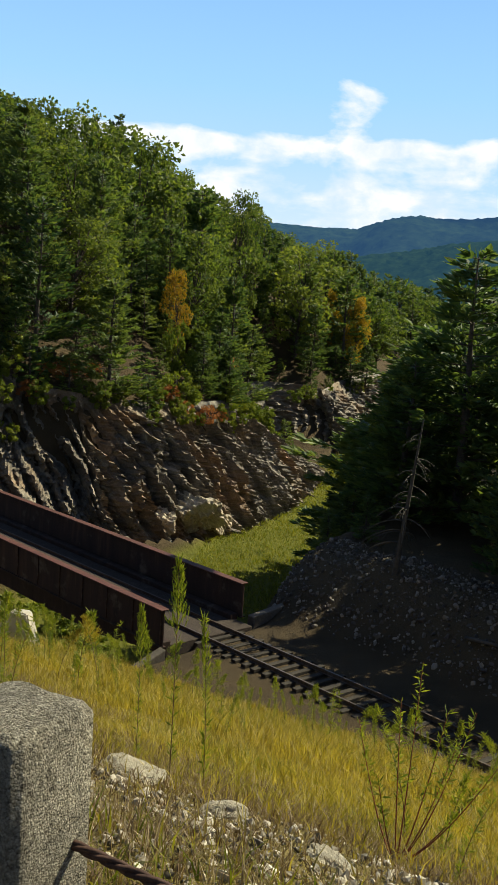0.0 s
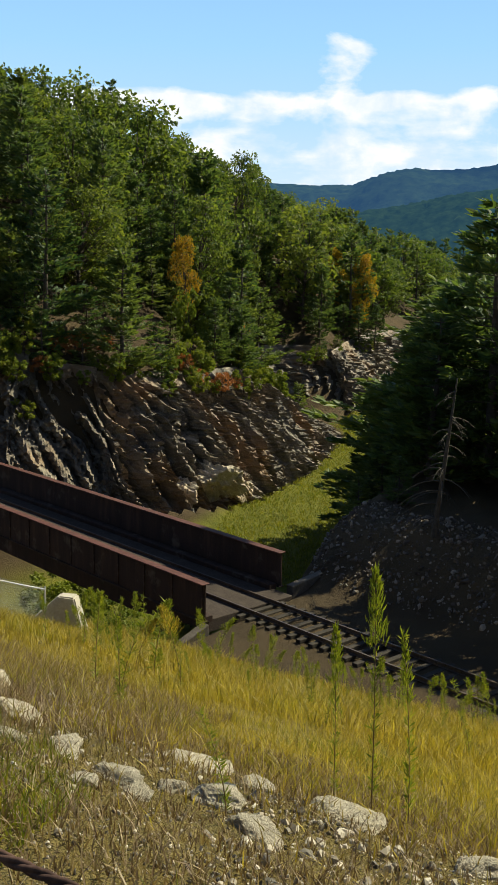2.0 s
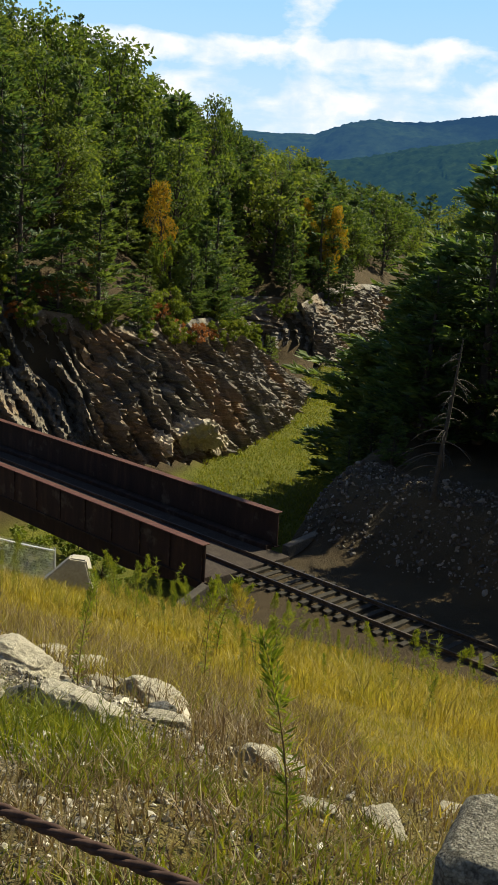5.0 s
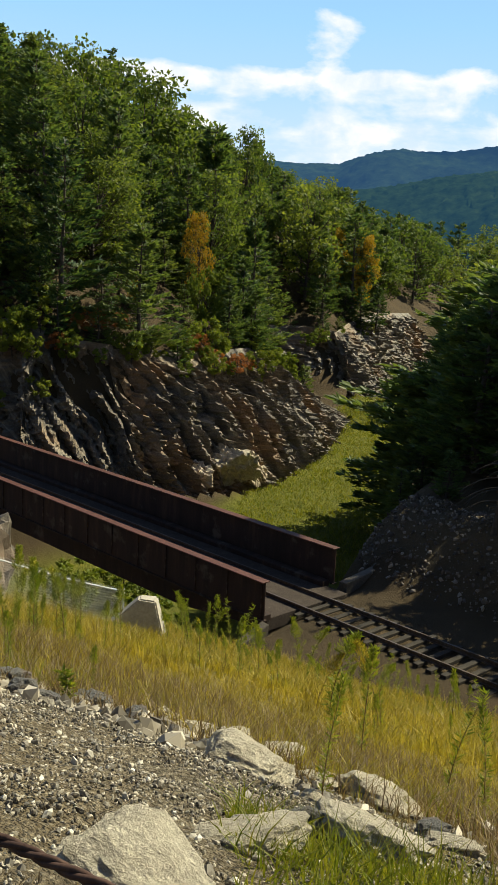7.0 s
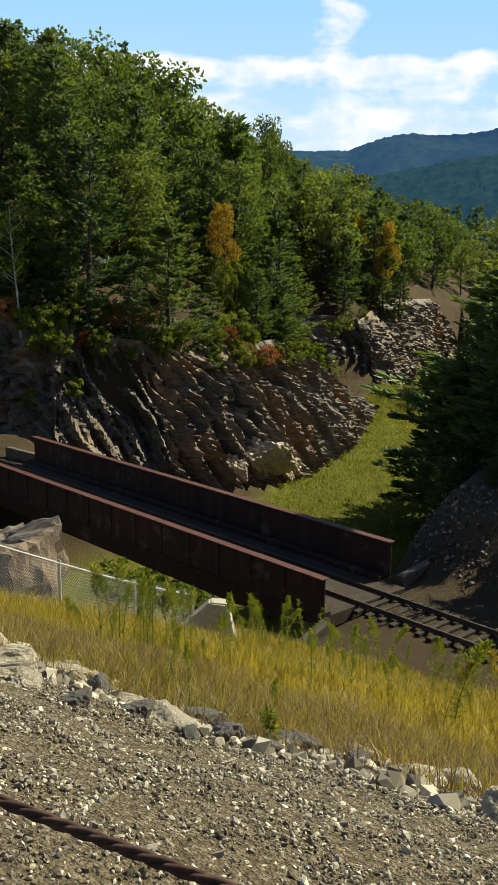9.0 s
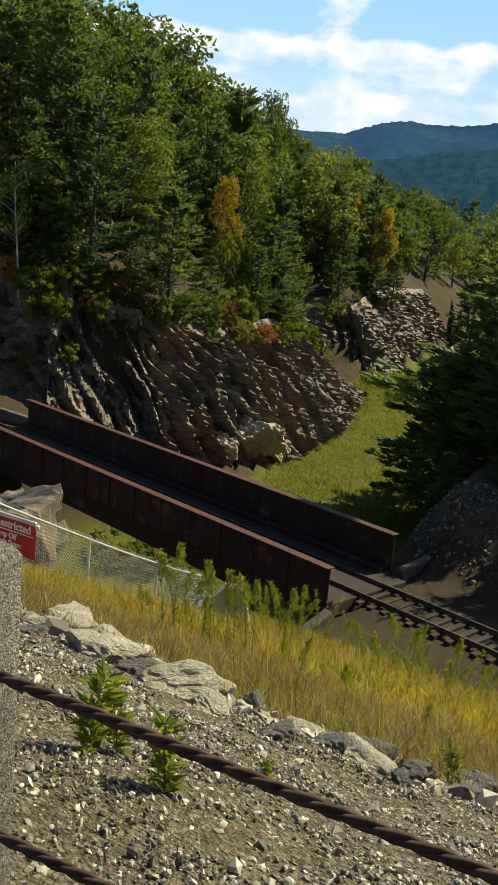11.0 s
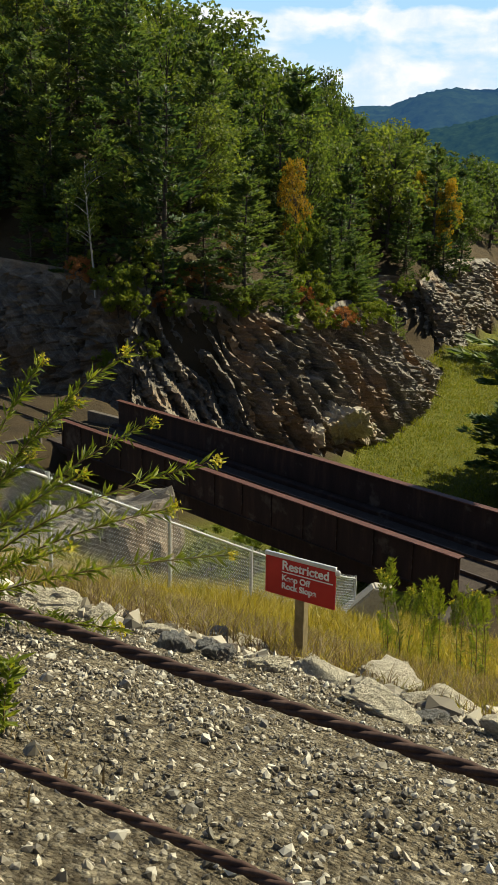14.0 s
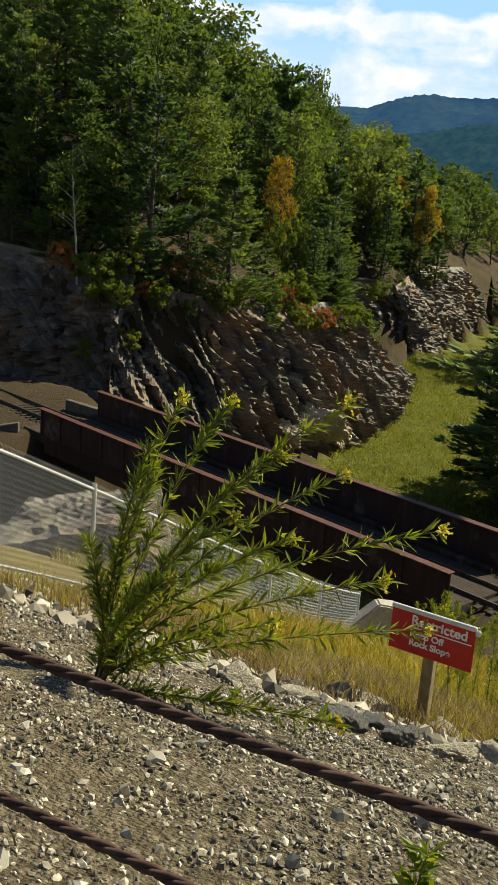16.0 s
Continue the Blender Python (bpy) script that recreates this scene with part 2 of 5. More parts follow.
M_WEED = foliage("weed_leaves", (0.09, 0.125, 0.014), (0.18, 0.22, 0.022), (0.32, 0.33, 0.045), 0.45, 0.15)
M_FLOWER = foliage("yellow_blossom", (0.45, 0.36, 0.03), (0.60, 0.50, 0.04), (0.70, 0.60, 0.10), 0.3, 0.0)
M_PALE = foliage("pale_stone", (0.11, 0.095, 0.075), (0.30, 0.265, 0.21), (0.68, 0.63, 0.53), 0.0, 0.0)
# Brown rubble, darkened in its colour for the tree shade by the track.
M_SHADED_RUBBLE = foliage("shaded_rubble", (0.040, 0.029, 0.022), (0.090, 0.068, 0.053), (0.28, 0.24, 0.20), 0.0, 0.0)
M_STONE = foliage("crushed_stone", (0.055, 0.046, 0.034), (0.22, 0.186, 0.136), (0.58, 0.515, 0.405), 0.0, 0.0)
M_STEM = speckled("reddish_weed_stem", (0.10, 0.06, 0.025), (0.18, 0.12, 0.05), (0.26, 0.20, 0.09), 20.0, 0.8, 0.2, 0.002)

M_REDSTEM = speckled("red_weed_stem", (0.12, 0.035, 0.02), (0.24, 0.07, 0.035), (0.32, 0.13, 0.06), 20.0, 0.8, 0.2, 0.002)


# ---- mesh helpers ----
def mesh_from(name, verts, faces, mats, smooth=False, index=None):
    """A mesh from an array of places and an array of triangles or quads."""
    verts, faces = np.asarray(verts, dtype=np.float32), np.asarray(faces, dtype=np.int32)
    k = faces.shape[1]
    me = bpy.data.meshes.new(name)
    me.vertices.add(len(verts))
    me.vertices.foreach_set("co", verts.ravel())
    me.loops.add(faces.size)
    me.loops.foreach_set("vertex_index", faces.ravel())
    me.polygons.add(len(faces))
    me.polygons.foreach_set("loop_start", np.arange(0, faces.size, k, dtype=np.int32))
    me.polygons.foreach_set("loop_total", np.full(len(faces), k, dtype=np.int32))
    for m in (mats if isinstance(mats, (list, tuple)) else [mats]):
        me.materials.append(m)
    if index is not None:
        me.polygons.foreach_set("material_index", np.asarray(index, dtype=np.int32))
    me.update(calc_edges=True)
    me.validate()
    me.polygons.foreach_set("use_smooth", np.full(len(me.polygons), bool(smooth)))
    return me


def part(name, bm, material, parent=None, label=""):
    """Links a bmesh, or a ready mesh, as one object under a thing or a part."""
    if isinstance(bm, bpy.types.Mesh):
        me = bm
    else:
        me = bpy.data.meshes.new(name)
        bm.to_mesh(me)
        bm.free()
        me.materials.append(material)
    ob = new(name, me)
    if parent is not None:
        ob.parent = parent
    return tagged(ob, label)


def thing(name, place, label, category, group="", kind="", turn=0.0):
    """An empty at a thing's base, to carry its parts."""
    ob = new(name)
    ob.matrix_basis = Matrix.Translation(place) @ Matrix.Rotation(turn, 4, "Z")
    return tagged(ob, label, category, group, kind)


def box(bm, lo, hi, bevel=0.0, m=None):
    """A bevelled block from corner lo to corner hi, added to bm."""
    lo, hi = Vector(lo), Vector(hi)
    mid, size = (lo + hi) / 2, hi - lo
    tmp = bmesh.new()
    bmesh.ops.create_cube(tmp, size=1.0, matrix=Matrix.Translation(mid) @ Matrix.Diagonal((*size, 1)))
    if bevel:
        bmesh.ops.bevel(tmp, geom=tmp.edges[:], offset=bevel, segments=1, affect="EDGES")
    if m is not None:
        tmp.transform(m)
    me = bpy.data.meshes.new("tmp")
    tmp.to_mesh(me)
    tmp.free()
    bm.from_mesh(me)
    bpy.data.meshes.remove(me)
    return bm


def tube(points, radii, sides=6):
    """Places and quads of a tapered tube along points."""
    pts = np.asarray(points, float)
    radii = np.broadcast_to(np.asarray(radii, float), (len(pts),))
    tan = np.gradient(pts, axis=0)
    tan /= np.linalg.norm(tan, axis=1)[:, None] + 1e-9
    ref = np.where(np.abs(tan[:, 2:3]) > 0.9, np.array([[1.0, 0, 0]]), np.array([[0, 0, 1.0]]))
    a = np.cross(tan, ref)
    a /= np.linalg.norm(a, axis=1)[:, None] + 1e-9
    b = np.cross(tan, a)
    ang = np.arange(sides) * 2 * np.pi / sides
    ring = a[:, None] * np.cos(ang)[None, :, None] + b[:, None] * np.sin(ang)[None, :, None]
    v = (pts[:, None] + ring * radii[:, None, None]).reshape(-1, 3)
    i, j = np.meshgrid(np.arange(len(pts) - 1), np.arange(sides), indexing="ij")
    j2 = (j + 1) % sides
    f = np.stack([i * sides + j, i * sides + j2, (i + 1) * sides + j2, (i + 1) * sides + j], -1).reshape(-1, 4)
    return v, f


def join(pieces):
    """Many (places, faces) as one."""
    vs, fs, n = [], [], 0
    for v, f in pieces:
        vs.append(v)
        fs.append(np.asarray(f) + n)
        n += len(v)
    return np.concatenate(vs), np.concatenate(fs)


def blades(roots, heights, width, lean, r, bend=0.5):
    """Grass: one bent, tapering blade of three triangles a root."""
    n = len(roots)
    az = r.uniform(0, 2 * np.pi, n)
    side = np.stack([np.cos(az), np.sin(az), np.zeros(n)], -1) * (width * r.uniform(0.6, 1.3, n))[:, None]
    la = r.uniform(0, 2 * np.pi, n)
    out = np.stack([np.cos(la), np.sin(la), np.zeros(n)], -1) * (heights * r.uniform(0, lean, n))[:, None]
    up = np.zeros((n, 3))
    up[:, 2] = heights
    mid = roots + up * 0.55 + out * (1 - bend)
    tip = roots + up + out * 1.6
    v = np.stack([roots - side, roots + side, mid - side * 0.7, mid + side * 0.7, tip], 1).reshape(-1, 3)
    b = np.arange(n)[:, None] * 5
    f = np.concatenate([b + [0, 1, 3], b + [0, 3, 2], b + [2, 3, 4]], 0)
    return v, f


def leaf_cloud(centres, axes, length, width, r, tilt=0.7, per=1):
    """Small folded leaves of two triangles, one at each centre, pointing about along axes."""
    n = len(centres)
    ax = axes + r.normal(0, tilt, (n, 3))
    ax /= np.linalg.norm(ax, axis=1)[:, None] + 1e-9
    sd = np.cross(ax, r.normal(0, 1, (n, 3)))
    sd /= np.linalg.norm(sd, axis=1)[:, None] + 1e-9
    L = (length * r.uniform(0.6, 1.35, n))[:, None]
    W = (width * r.uniform(0.6, 1.35, n))[:, None]
    up = np.cross(ax, sd)
    v = np.stack([centres, centres + ax * L * 0.5 + sd * W * 0.5 + up * W * 0.2, centres + ax * L, centres + ax * L * 0.5 - sd * W * 0.5 + up * W * 0.2], 1).reshape(-1, 3)
    b = np.arange(n)[:, None] * 4
    return v, np.concatenate([b + [0, 1, 2], b + [0, 2, 3]], 0)


def smooth01(a, b, x):
    t = np.clip((x - a) / (b - a), 0, 1)
    return t * t * (3 - 2 * t)


def wavy(x, y, scale, seed=0.0):
    """Cheap smooth unevenness for large arrays, about -1 to 1."""
    s, k = 0, 1.0
    for i in range(4):
        a = 1.3 * i + seed
        p, q = x * math.cos(a) + y * math.sin(a), -x * math.sin(a) + y * math.cos(a)
        s = s + k * np.sin(p * scale * 1.93 ** i + 1.7 * seed + i) * np.cos(q * scale * 1.71 ** i * 1.13 + 0.6 * i + seed)
        k *= 0.55
    return s / 1.6


# ---- the lie of the land ----
NX, NY = 0.361, 0.933            # across the guard fence, away from the road
TX, TY = 0.774, -0.634           # along the railway, to the east
BED = -11.5                      # top of the track bed
FLOOR = -17.5                    # grassy cut below the bridge
CLIFF = [(-75, 88, -2), (-52, 74, -2.5), (-38, 67.5, -3.5), (-29, 64.5, -4.5), (-20, 69, -5.8), (-13, 79.5, -6.6), (-9.3, 91, -6.9), (-7.5, 105, -10.0),
         (-6, 121, -15.5), (-12, 125.5, -12.0), (-18, 131, -9.0), (-14, 137, -8.0), (-6.5, 136, -9.5), (-3.4, 139, -9.0), (-1.5, 151, -8.0), (2, 165, -7), (9, 190, -8), (30, 240, -10)]
CUT = [(-46, 4, 9), (-34, 20, 9), (-25, 33, 8.5), (-17, 46, 8), (-11, 60, 6.5), (-8.2, 75, 4.8), (-6.6, 92, 4.2), (-3.2, 120, 3.6), (0, 136, 4), (9, 165, 4), (24, 205, 5), (40, 240, 5)]


def along(line, x, y):
    """Distance of places from a line of points, its side (left positive), and the third value at the nearest place."""
    best = np.full(x.shape, 1e9)
    side, val = np.zeros(x.shape), np.zeros(x.shape)
    for (ax, ay, av), (bx, by, bv) in zip(line, line[1:]):
        dx, dy = bx - ax, by - ay
        t = np.clip(((x - ax) * dx + (y - ay) * dy) / (dx * dx + dy * dy), 0, 1)
        px, py = x - ax - t * dx, y - ay - t * dy
        ds = np.hypot(px, py)
        hit = ds < best
        best = np.where(hit, ds, best)
        side = np.where(hit, np.sign(dx * (y - ay) - dy * (x - ax)), side)
        val = np.where(hit, av + t * (bv - av), val)
    return best, side, val


def land(x, y):
    """Height of the ground."""
    x, y = np.asarray(x, float), np.asarray(y, float)
    d = NX * x + NY * y
    w = 0.634 * x + 0.774 * y
    lift = -0.030 * (np.clip(x, -17, 4) + 10) * np.exp(-np.clip(d, 0, None) / 14)
    z = np.interp(d, [-8, 0.3, 0.9, 2.5, 4.15, 5.5, 8, 20, 22.6, 26.4], [0.5, 0.42, 0.25, -0.26, -0.95, -1.68, -2.88, -8.35, -9.3, BED]) + lift
    z = z + wavy(x, y, 0.9, 1.0) * 0.06 * smooth01(1, 4, d) * (1 - smooth01(24, 27, d)) + wavy(x, y, 3.2, 2.0) * 0.04 * smooth01(0.5, 2, d) * (1 - smooth01(8, 14, d))
    ds, cs, hw = along(CUT, x, y)
    mound = smooth01(28.2, 33.0, w) * smooth01(-3.0, 4.0, -cs * ds)
    z = z + mound * (2.4 + 0.25 * wavy(x, y, 0.6, 3.0) + np.clip(w - 33, 0, 60) * 0.02)
    z = np.where((cs * ds > 0) & (w > 28.4), z - 5.0 * smooth01(28.4, 33.0, w) * smooth01(-31, -24, x), z)
    bank = 6.5 - 2.5 * smooth01(55, 75, y) + np.where(cs < 0, 11.0 * smooth01(57, 70, y), 0.0)
    t = smooth01(0, 1, (ds - hw) / bank)
    z = FLOOR + 0.12 * wavy(x, y, 0.35, 4.0) + (z - FLOOR) * t
    dc, sd, top = along(CLIFF, x, y)
    c = dc * sd
    hill = np.where(c < 6.5, FLOOR - 2.6 + (top - FLOOR + 2.0) * np.clip(c / 6.5, 0, 1) ** 1.3, top - 0.6 + 0.66 * (c - 6.5))
    hill = np.minimum(hill, 24 + 0.02 * c) + wavy(x, y, 0.22, 5.0) * 0.5 * smooth01(6, 14, c)
    z = np.where(c > 0, hill, z)
    far = smooth01(190, 420, np.hypot(x, y))
    return z * (1 - far) + far * -26


def land_at(x, y):
    return float(land(np.array([x]), np.array([y]))[0])


def ground():
    def axis(lo, hi, fine_lo, fine_hi, step):
        core = np.arange(fine_lo, fine_hi, step)
        k = np.cumsum(step * 1.12 ** np.arange(1, 90))
        left, right = fine_lo - k, fine_hi + k
        return np.concatenate([left[left > lo][::-1], core, right[right < hi]])
    xs, ys = axis(-4500, 4500, -34, 12, 0.3), axis(-3000, 4800, 0, 64, 0.3)
    X, Y = np.meshgrid(xs, ys)
    Z = land(X, Y)
    v = np.stack([X, Y, Z], -1).reshape(-1, 3)
    i, j = np.meshgrid(np.arange(len(ys) - 1), np.arange(len(xs) - 1), indexing="ij")
    b = (i * len(xs) + j).ravel()
    f = np.stack([b, b + 1, b + len(xs) + 1, b + len(xs)], -1)
    me = mesh_from("ground", v, f, M_GROUND, True)
    x, y = v[:, 0], v[:, 1]
    d, w = NX * x + NY * y, 0.634 * x + 0.774 * y
    ds, _, hw = along(CUT, x, y)
    nz = wavy(x, y, 1.3, 6.0)
    dc, sd, _ = along(CLIFF, x, y)
    near = 1 - smooth01(25.4, 26.6, d)
    edge = 5.0 + 0.5 * nz
    gravel = (1 - smooth01(edge, edge + 0.7, d)) * (0.35 + 0.65 * (1 - smooth01(-5.2, -3.6, x + 0.5 * nz)))
    bed = smooth01(25.6, 26.4, d) * (1 - smooth01(29.0, 31.5, w)) * smooth01(hw + 4, hw + 6.5, ds)
    slope = smooth01(29, 31.5, w) * (1 - smooth01(36, 40, w)) * 0.45
    in_cut = (1 - smooth01(hw + 0.5, hw + 2.4, ds)) * (y > 40)
    zone = np.zeros((len(v), 4), dtype=np.float32)
    # Track bed gets hardly any gravel: its dark colour stands in for tree shade.
    zone[:, 0] = np.clip(gravel * near + bed * 0.02 + slope * 0.5 * (x > -6), 0, 1) * (sd * dc < 0)
    zone[:, 1] = np.clip(near * (1 - gravel) * smooth01(1.0, 2.0, d) * smooth01(hw + 2, hw + 6, ds) * (sd * dc < 0), 0, 1)
    zone[:, 2] = np.clip(in_cut, 0, 1) * (sd * dc < 0.5)
    zone[:, 3] = 1
    att = me.color_attributes.new("zone", "FLOAT_COLOR", "POINT")
    att.data.foreach_set("color", zone.ravel())
    return tagged(new("ground", me), "earth bank with gravel, dry golden grass, track bed and forest floor", "ground", kind="structure")


def cliff():
    """The blasted rock face: steep, leaning back, broken along dipping strata into blocks."""
    pts = np.array([(a, b, c) for a, b, c in CLIFF])
    seg = np.hypot(*np.diff(pts[:, :2], axis=0).T)
    s = np.concatenate([[0], np.cumsum(seg)])
    us = np.concatenate([np.arange(s[1], s[3], 0.5), np.arange(s[3], s[8], 0.2), np.arange(s[8], s[16], 0.5)])
    vs = np.linspace(0, 1, 84)
    fine = np.linspace(0, s[-1], 400)
    ker = np.hanning(9) / np.hanning(9).sum()
    sm = [np.convolve(np.pad(np.interp(fine, s, pts[:, k]), 4, mode="edge"), ker, "valid") for k in range(3)]
    bx, by, bt = (np.interp(us, fine, q) for q in sm)
    tx, ty = np.gradient(bx, us), np.gradient(by, us)
    L = np.hypot(tx, ty)
    ox, oy = ty / L, -tx / L                      # outward, to the right of the line
    U, V = np.meshgrid(us, vs, indexing="ij")
    H = (bt - FLOOR + 1.0)[:, None]
    back = 6.6 * (0.75 * V + 0.25 * V ** 2)
    Z = FLOOR - 1.0 + H * V
    X = bx[:, None] - ox[:, None] * back
    Y = by[:, None] - oy[:, None] * back
    disp = np.zeros_like(X)
    shift = np.zeros_like(X)
    for i in range(X.shape[0]):
        for j in range(X.shape[1]):
            u, z = U[i, j], Z[i, j]
            p = u * 0.90 + z * 0.43                # across the strata
            q = -u * 0.43 + z * 0.90               # along them
            warp = noise.noise(Vector((u * 0.22, z * 0.22, 3.1)))
            a = p * 0.75 + 1.2 * warp
            step = abs(a - math.floor(a + 0.5)) * 2            # saw ledges
            cell = noise.cell(Vector((p * 1.35 + warp, q * 0.24 + 0.8 * noise.noise(Vector((p, q * 0.3, 1))), 0.5)))
            cell2 = noise.cell(Vector((p * 3.3 + 0.5 * warp, q * 0.5 + warp, 8.5)))
            big = noise.noise(Vector((u * 0.12, z * 0.16, 9.0)))
            disp[i, j] = 0.95 * (step - 0.5) + 0.80 * (cell - 0.5) + 0.50 * (cell2 - 0.5) + 0.26 * (noise.cell(Vector((p * 6.0, q * 0.8, 4.5))) - 0.5) + 1.2 * big + 0.16 * noise.noise(Vector((p * 4, q * 2, 2)))
            shift[i, j] = 0.35 * noise.noise(Vector((p * 1.4, q * 0.7, 5)))
    fade = smooth01(1.0, 0.86, V)
    X = X + ox[:, None] * (disp * fade + 0.75 * fade)
    Y = Y + oy[:, None] * (disp * fade + 0.75 * fade)
    Z = Z + shift * fade * 0.8
    v = np.stack([X, Y, Z], -1).reshape(-1, 3)
    i, j = np.meshgrid(np.arange(len(us) - 1), np.arange(len(vs) - 1), indexing="ij")
    b = (i * len(vs) + j).ravel()
    f = np.stack([b, b + len(vs), b + len(vs) + 1, b + 1], -1)
    return tagged(new("rock_cliff", mesh_from("rock_cliff", v, f, M_CLIFF)), "dark fractured rock cut face with pale weathered ledges", "cliff", kind="structure")


ground()
cliff()


def far_hill(name, y, profile, depth, amp, haze, label):
    """A wooded ridge far away; its crown of trees makes the surface uneven."""
    r = np.random.default_rng(int(y))
    px, pz = zip(*profile)
    xs = np.arange(px[0], px[-1], y / 260)
    ts = np.linspace(0, 1, 46)
    X, T = np.meshgrid(xs, ts)
    ridge = np.interp(X, px, pz) + wavy(X, X * 0, 0.012, 2.0) * y * 0.0012
    Z = -30 + (ridge + 30) * np.sin(T * np.pi / 2) ** 0.9 + wavy(X, T * depth, 0.02, y * 0.01) * 0.007 * y * np.sin(T * np.pi)
    Y = y - depth * (1 - T)
    lump = r.uniform(-1, 1, X.shape) * amp
    v = np.stack([X + r.uniform(-1, 1, X.shape) * amp, Y, Z + lump * (T > 0.02)], -1).reshape(-1, 3)
    i, j = np.meshgrid(np.arange(len(ts) - 1), np.arange(len(xs) - 1), indexing="ij")
    b = (i * len(xs) + j).ravel()
    f = np.stack([b, b + 1, b + len(xs) + 1, b + len(xs)], -1)
    k = Nodes(name + "_woods")
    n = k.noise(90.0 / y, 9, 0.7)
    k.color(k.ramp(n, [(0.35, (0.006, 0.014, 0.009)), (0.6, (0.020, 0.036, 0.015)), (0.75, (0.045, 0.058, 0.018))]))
    # Blue emission paints the haze of distance onto the woods.
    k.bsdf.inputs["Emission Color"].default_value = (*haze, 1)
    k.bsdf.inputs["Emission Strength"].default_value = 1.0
    me = mesh_from(name, v, f, k.set(1.0, 0, 0.0), True)
    return tagged(new(name, me), label, "hill", kind="structure")


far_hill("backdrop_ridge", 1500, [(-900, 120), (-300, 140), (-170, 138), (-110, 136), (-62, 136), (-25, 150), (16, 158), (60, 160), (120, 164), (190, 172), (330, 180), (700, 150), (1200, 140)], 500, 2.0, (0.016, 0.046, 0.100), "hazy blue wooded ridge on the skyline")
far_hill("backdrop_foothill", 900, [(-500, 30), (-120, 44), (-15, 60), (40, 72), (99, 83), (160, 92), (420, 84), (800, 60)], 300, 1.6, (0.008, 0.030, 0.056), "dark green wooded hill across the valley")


def clouds():
    """Blue sky and fair-weather clouds on a far sheet."""
    n, m = 40, 12
    az = np.linspace(radians(-60), radians(48), n)
    el = np.linspace(radians(-2.0), radians(34), m)
    A, E = np.meshgrid(az, el)
    R = 4000
    v = np.stack([R * np.sin(A) * np.cos(E), R * np.cos(A) * np.cos(E), R * np.sin(E)], -1).reshape(-1, 3)
    i, j = np.meshgrid(np.arange(m - 1), np.arange(n - 1), indexing="ij")
    b = (i * n + j).ravel()
    f = np.stack([b, b + 1, b + n + 1, b + n], -1)
    k = Nodes("cloud_bank")
    sep = k.t.nodes.new("ShaderNodeSeparateXYZ")
    k.link(k.co, sep.inputs[0])
    big = k.noise(0.0026, 12, 0.56, stretch=(1.0, 1.0, 2.2), distort=0.25)
    r = k.t.nodes.new("ShaderNodeMapRange")
    r.inputs["From Min"].default_value, r.inputs["From Max"].default_value = 250, 1500
    k.link(sep.outputs["Z"], r.inputs["Value"])
    h = r.outputs[0]
    band = k.ramp(h, [(0.0, (0.60, 0.60, 0.60)), (0.20, (0.60, 0.60, 0.60)), (0.27, (0.50, 0.50, 0.50)), (0.345, (0.66, 0.66, 0.66)), (0.40, (0.30, 0.30, 0.30)), (0.52, (0.22, 0.22, 0.22)), (0.60, (0.16, 0.22, 0.22)), (1.0, (0.10, 0.10, 0.10))])
    off = k.t.nodes.new("ShaderNodeVectorMath")
    off.operation = "SUBTRACT"
    off.inputs[1].default_value = (-225, 3905, 838)
    k.link(k.co, off.inputs[0])
    size = k.t.nodes.new("ShaderNodeVectorMath")
    size.operation = "LENGTH"
    k.link(off.outputs[0], size.inputs[0])
    puff = k.ramp(k.math("DIVIDE", size.outputs["Value"], 165.0), [(0.0, (0.37, 0.37, 0.37)), (0.5, (0.25, 0.25, 0.25)), (1.0, (0, 0, 0))])
    dens = k.math("ADD", k.math("ADD", big, puff), k.math("SUBTRACT", band, 0.5))
    cloud = k.ramp(dens, [(0.49, (0, 0, 0)), (0.64, (0.95, 0.95, 0.95))])
    veil = k.ramp(h, [(0.05, (0.66, 0.82, 0.98)), (0.30, (0.46, 0.72, 0.99)), (0.50, (0.36, 0.66, 0.99)), (1.0, (0.22, 0.47, 0.93))])
    shade = k.ramp(k.noise(0.006, 8, 0.6), [(0.32, (0.72, 0.84, 0.98)), (0.55, (0.97, 0.98, 1.0))])
    em = k.t.nodes.new("ShaderNodeEmission")
    k.link(k.mix(cloud, veil, shade), em.inputs["Color"])
    em.inputs["Strength"].default_value = 0.72
    k.link(em.outputs[0], k.out.inputs["Surface"])
    ob = tagged(new("backdrop_clouds", mesh_from("backdrop_clouds", v, f, k.m, True)), "pale blue sky with a bank of white fair-weather clouds", "sky", kind="structure")
    


clouds()


# ---- railway: bridge, track ----
TRACK_W = 24.9
MID = Vector((-6.6, 37.2, 0))


def rail_point(s, w, z):
    """A place s metres along the railway to the east of the bridge's end, w across it."""
    base = Vector((0.634 * w, 0.774 * w, 0))
    s0 = TX * MID.x + TY * MID.y
    return Vector((base.x + TX * (s + s0), base.y + TY * (s + s0), z))


RAIL_TURN = math.atan2(TY, TX)


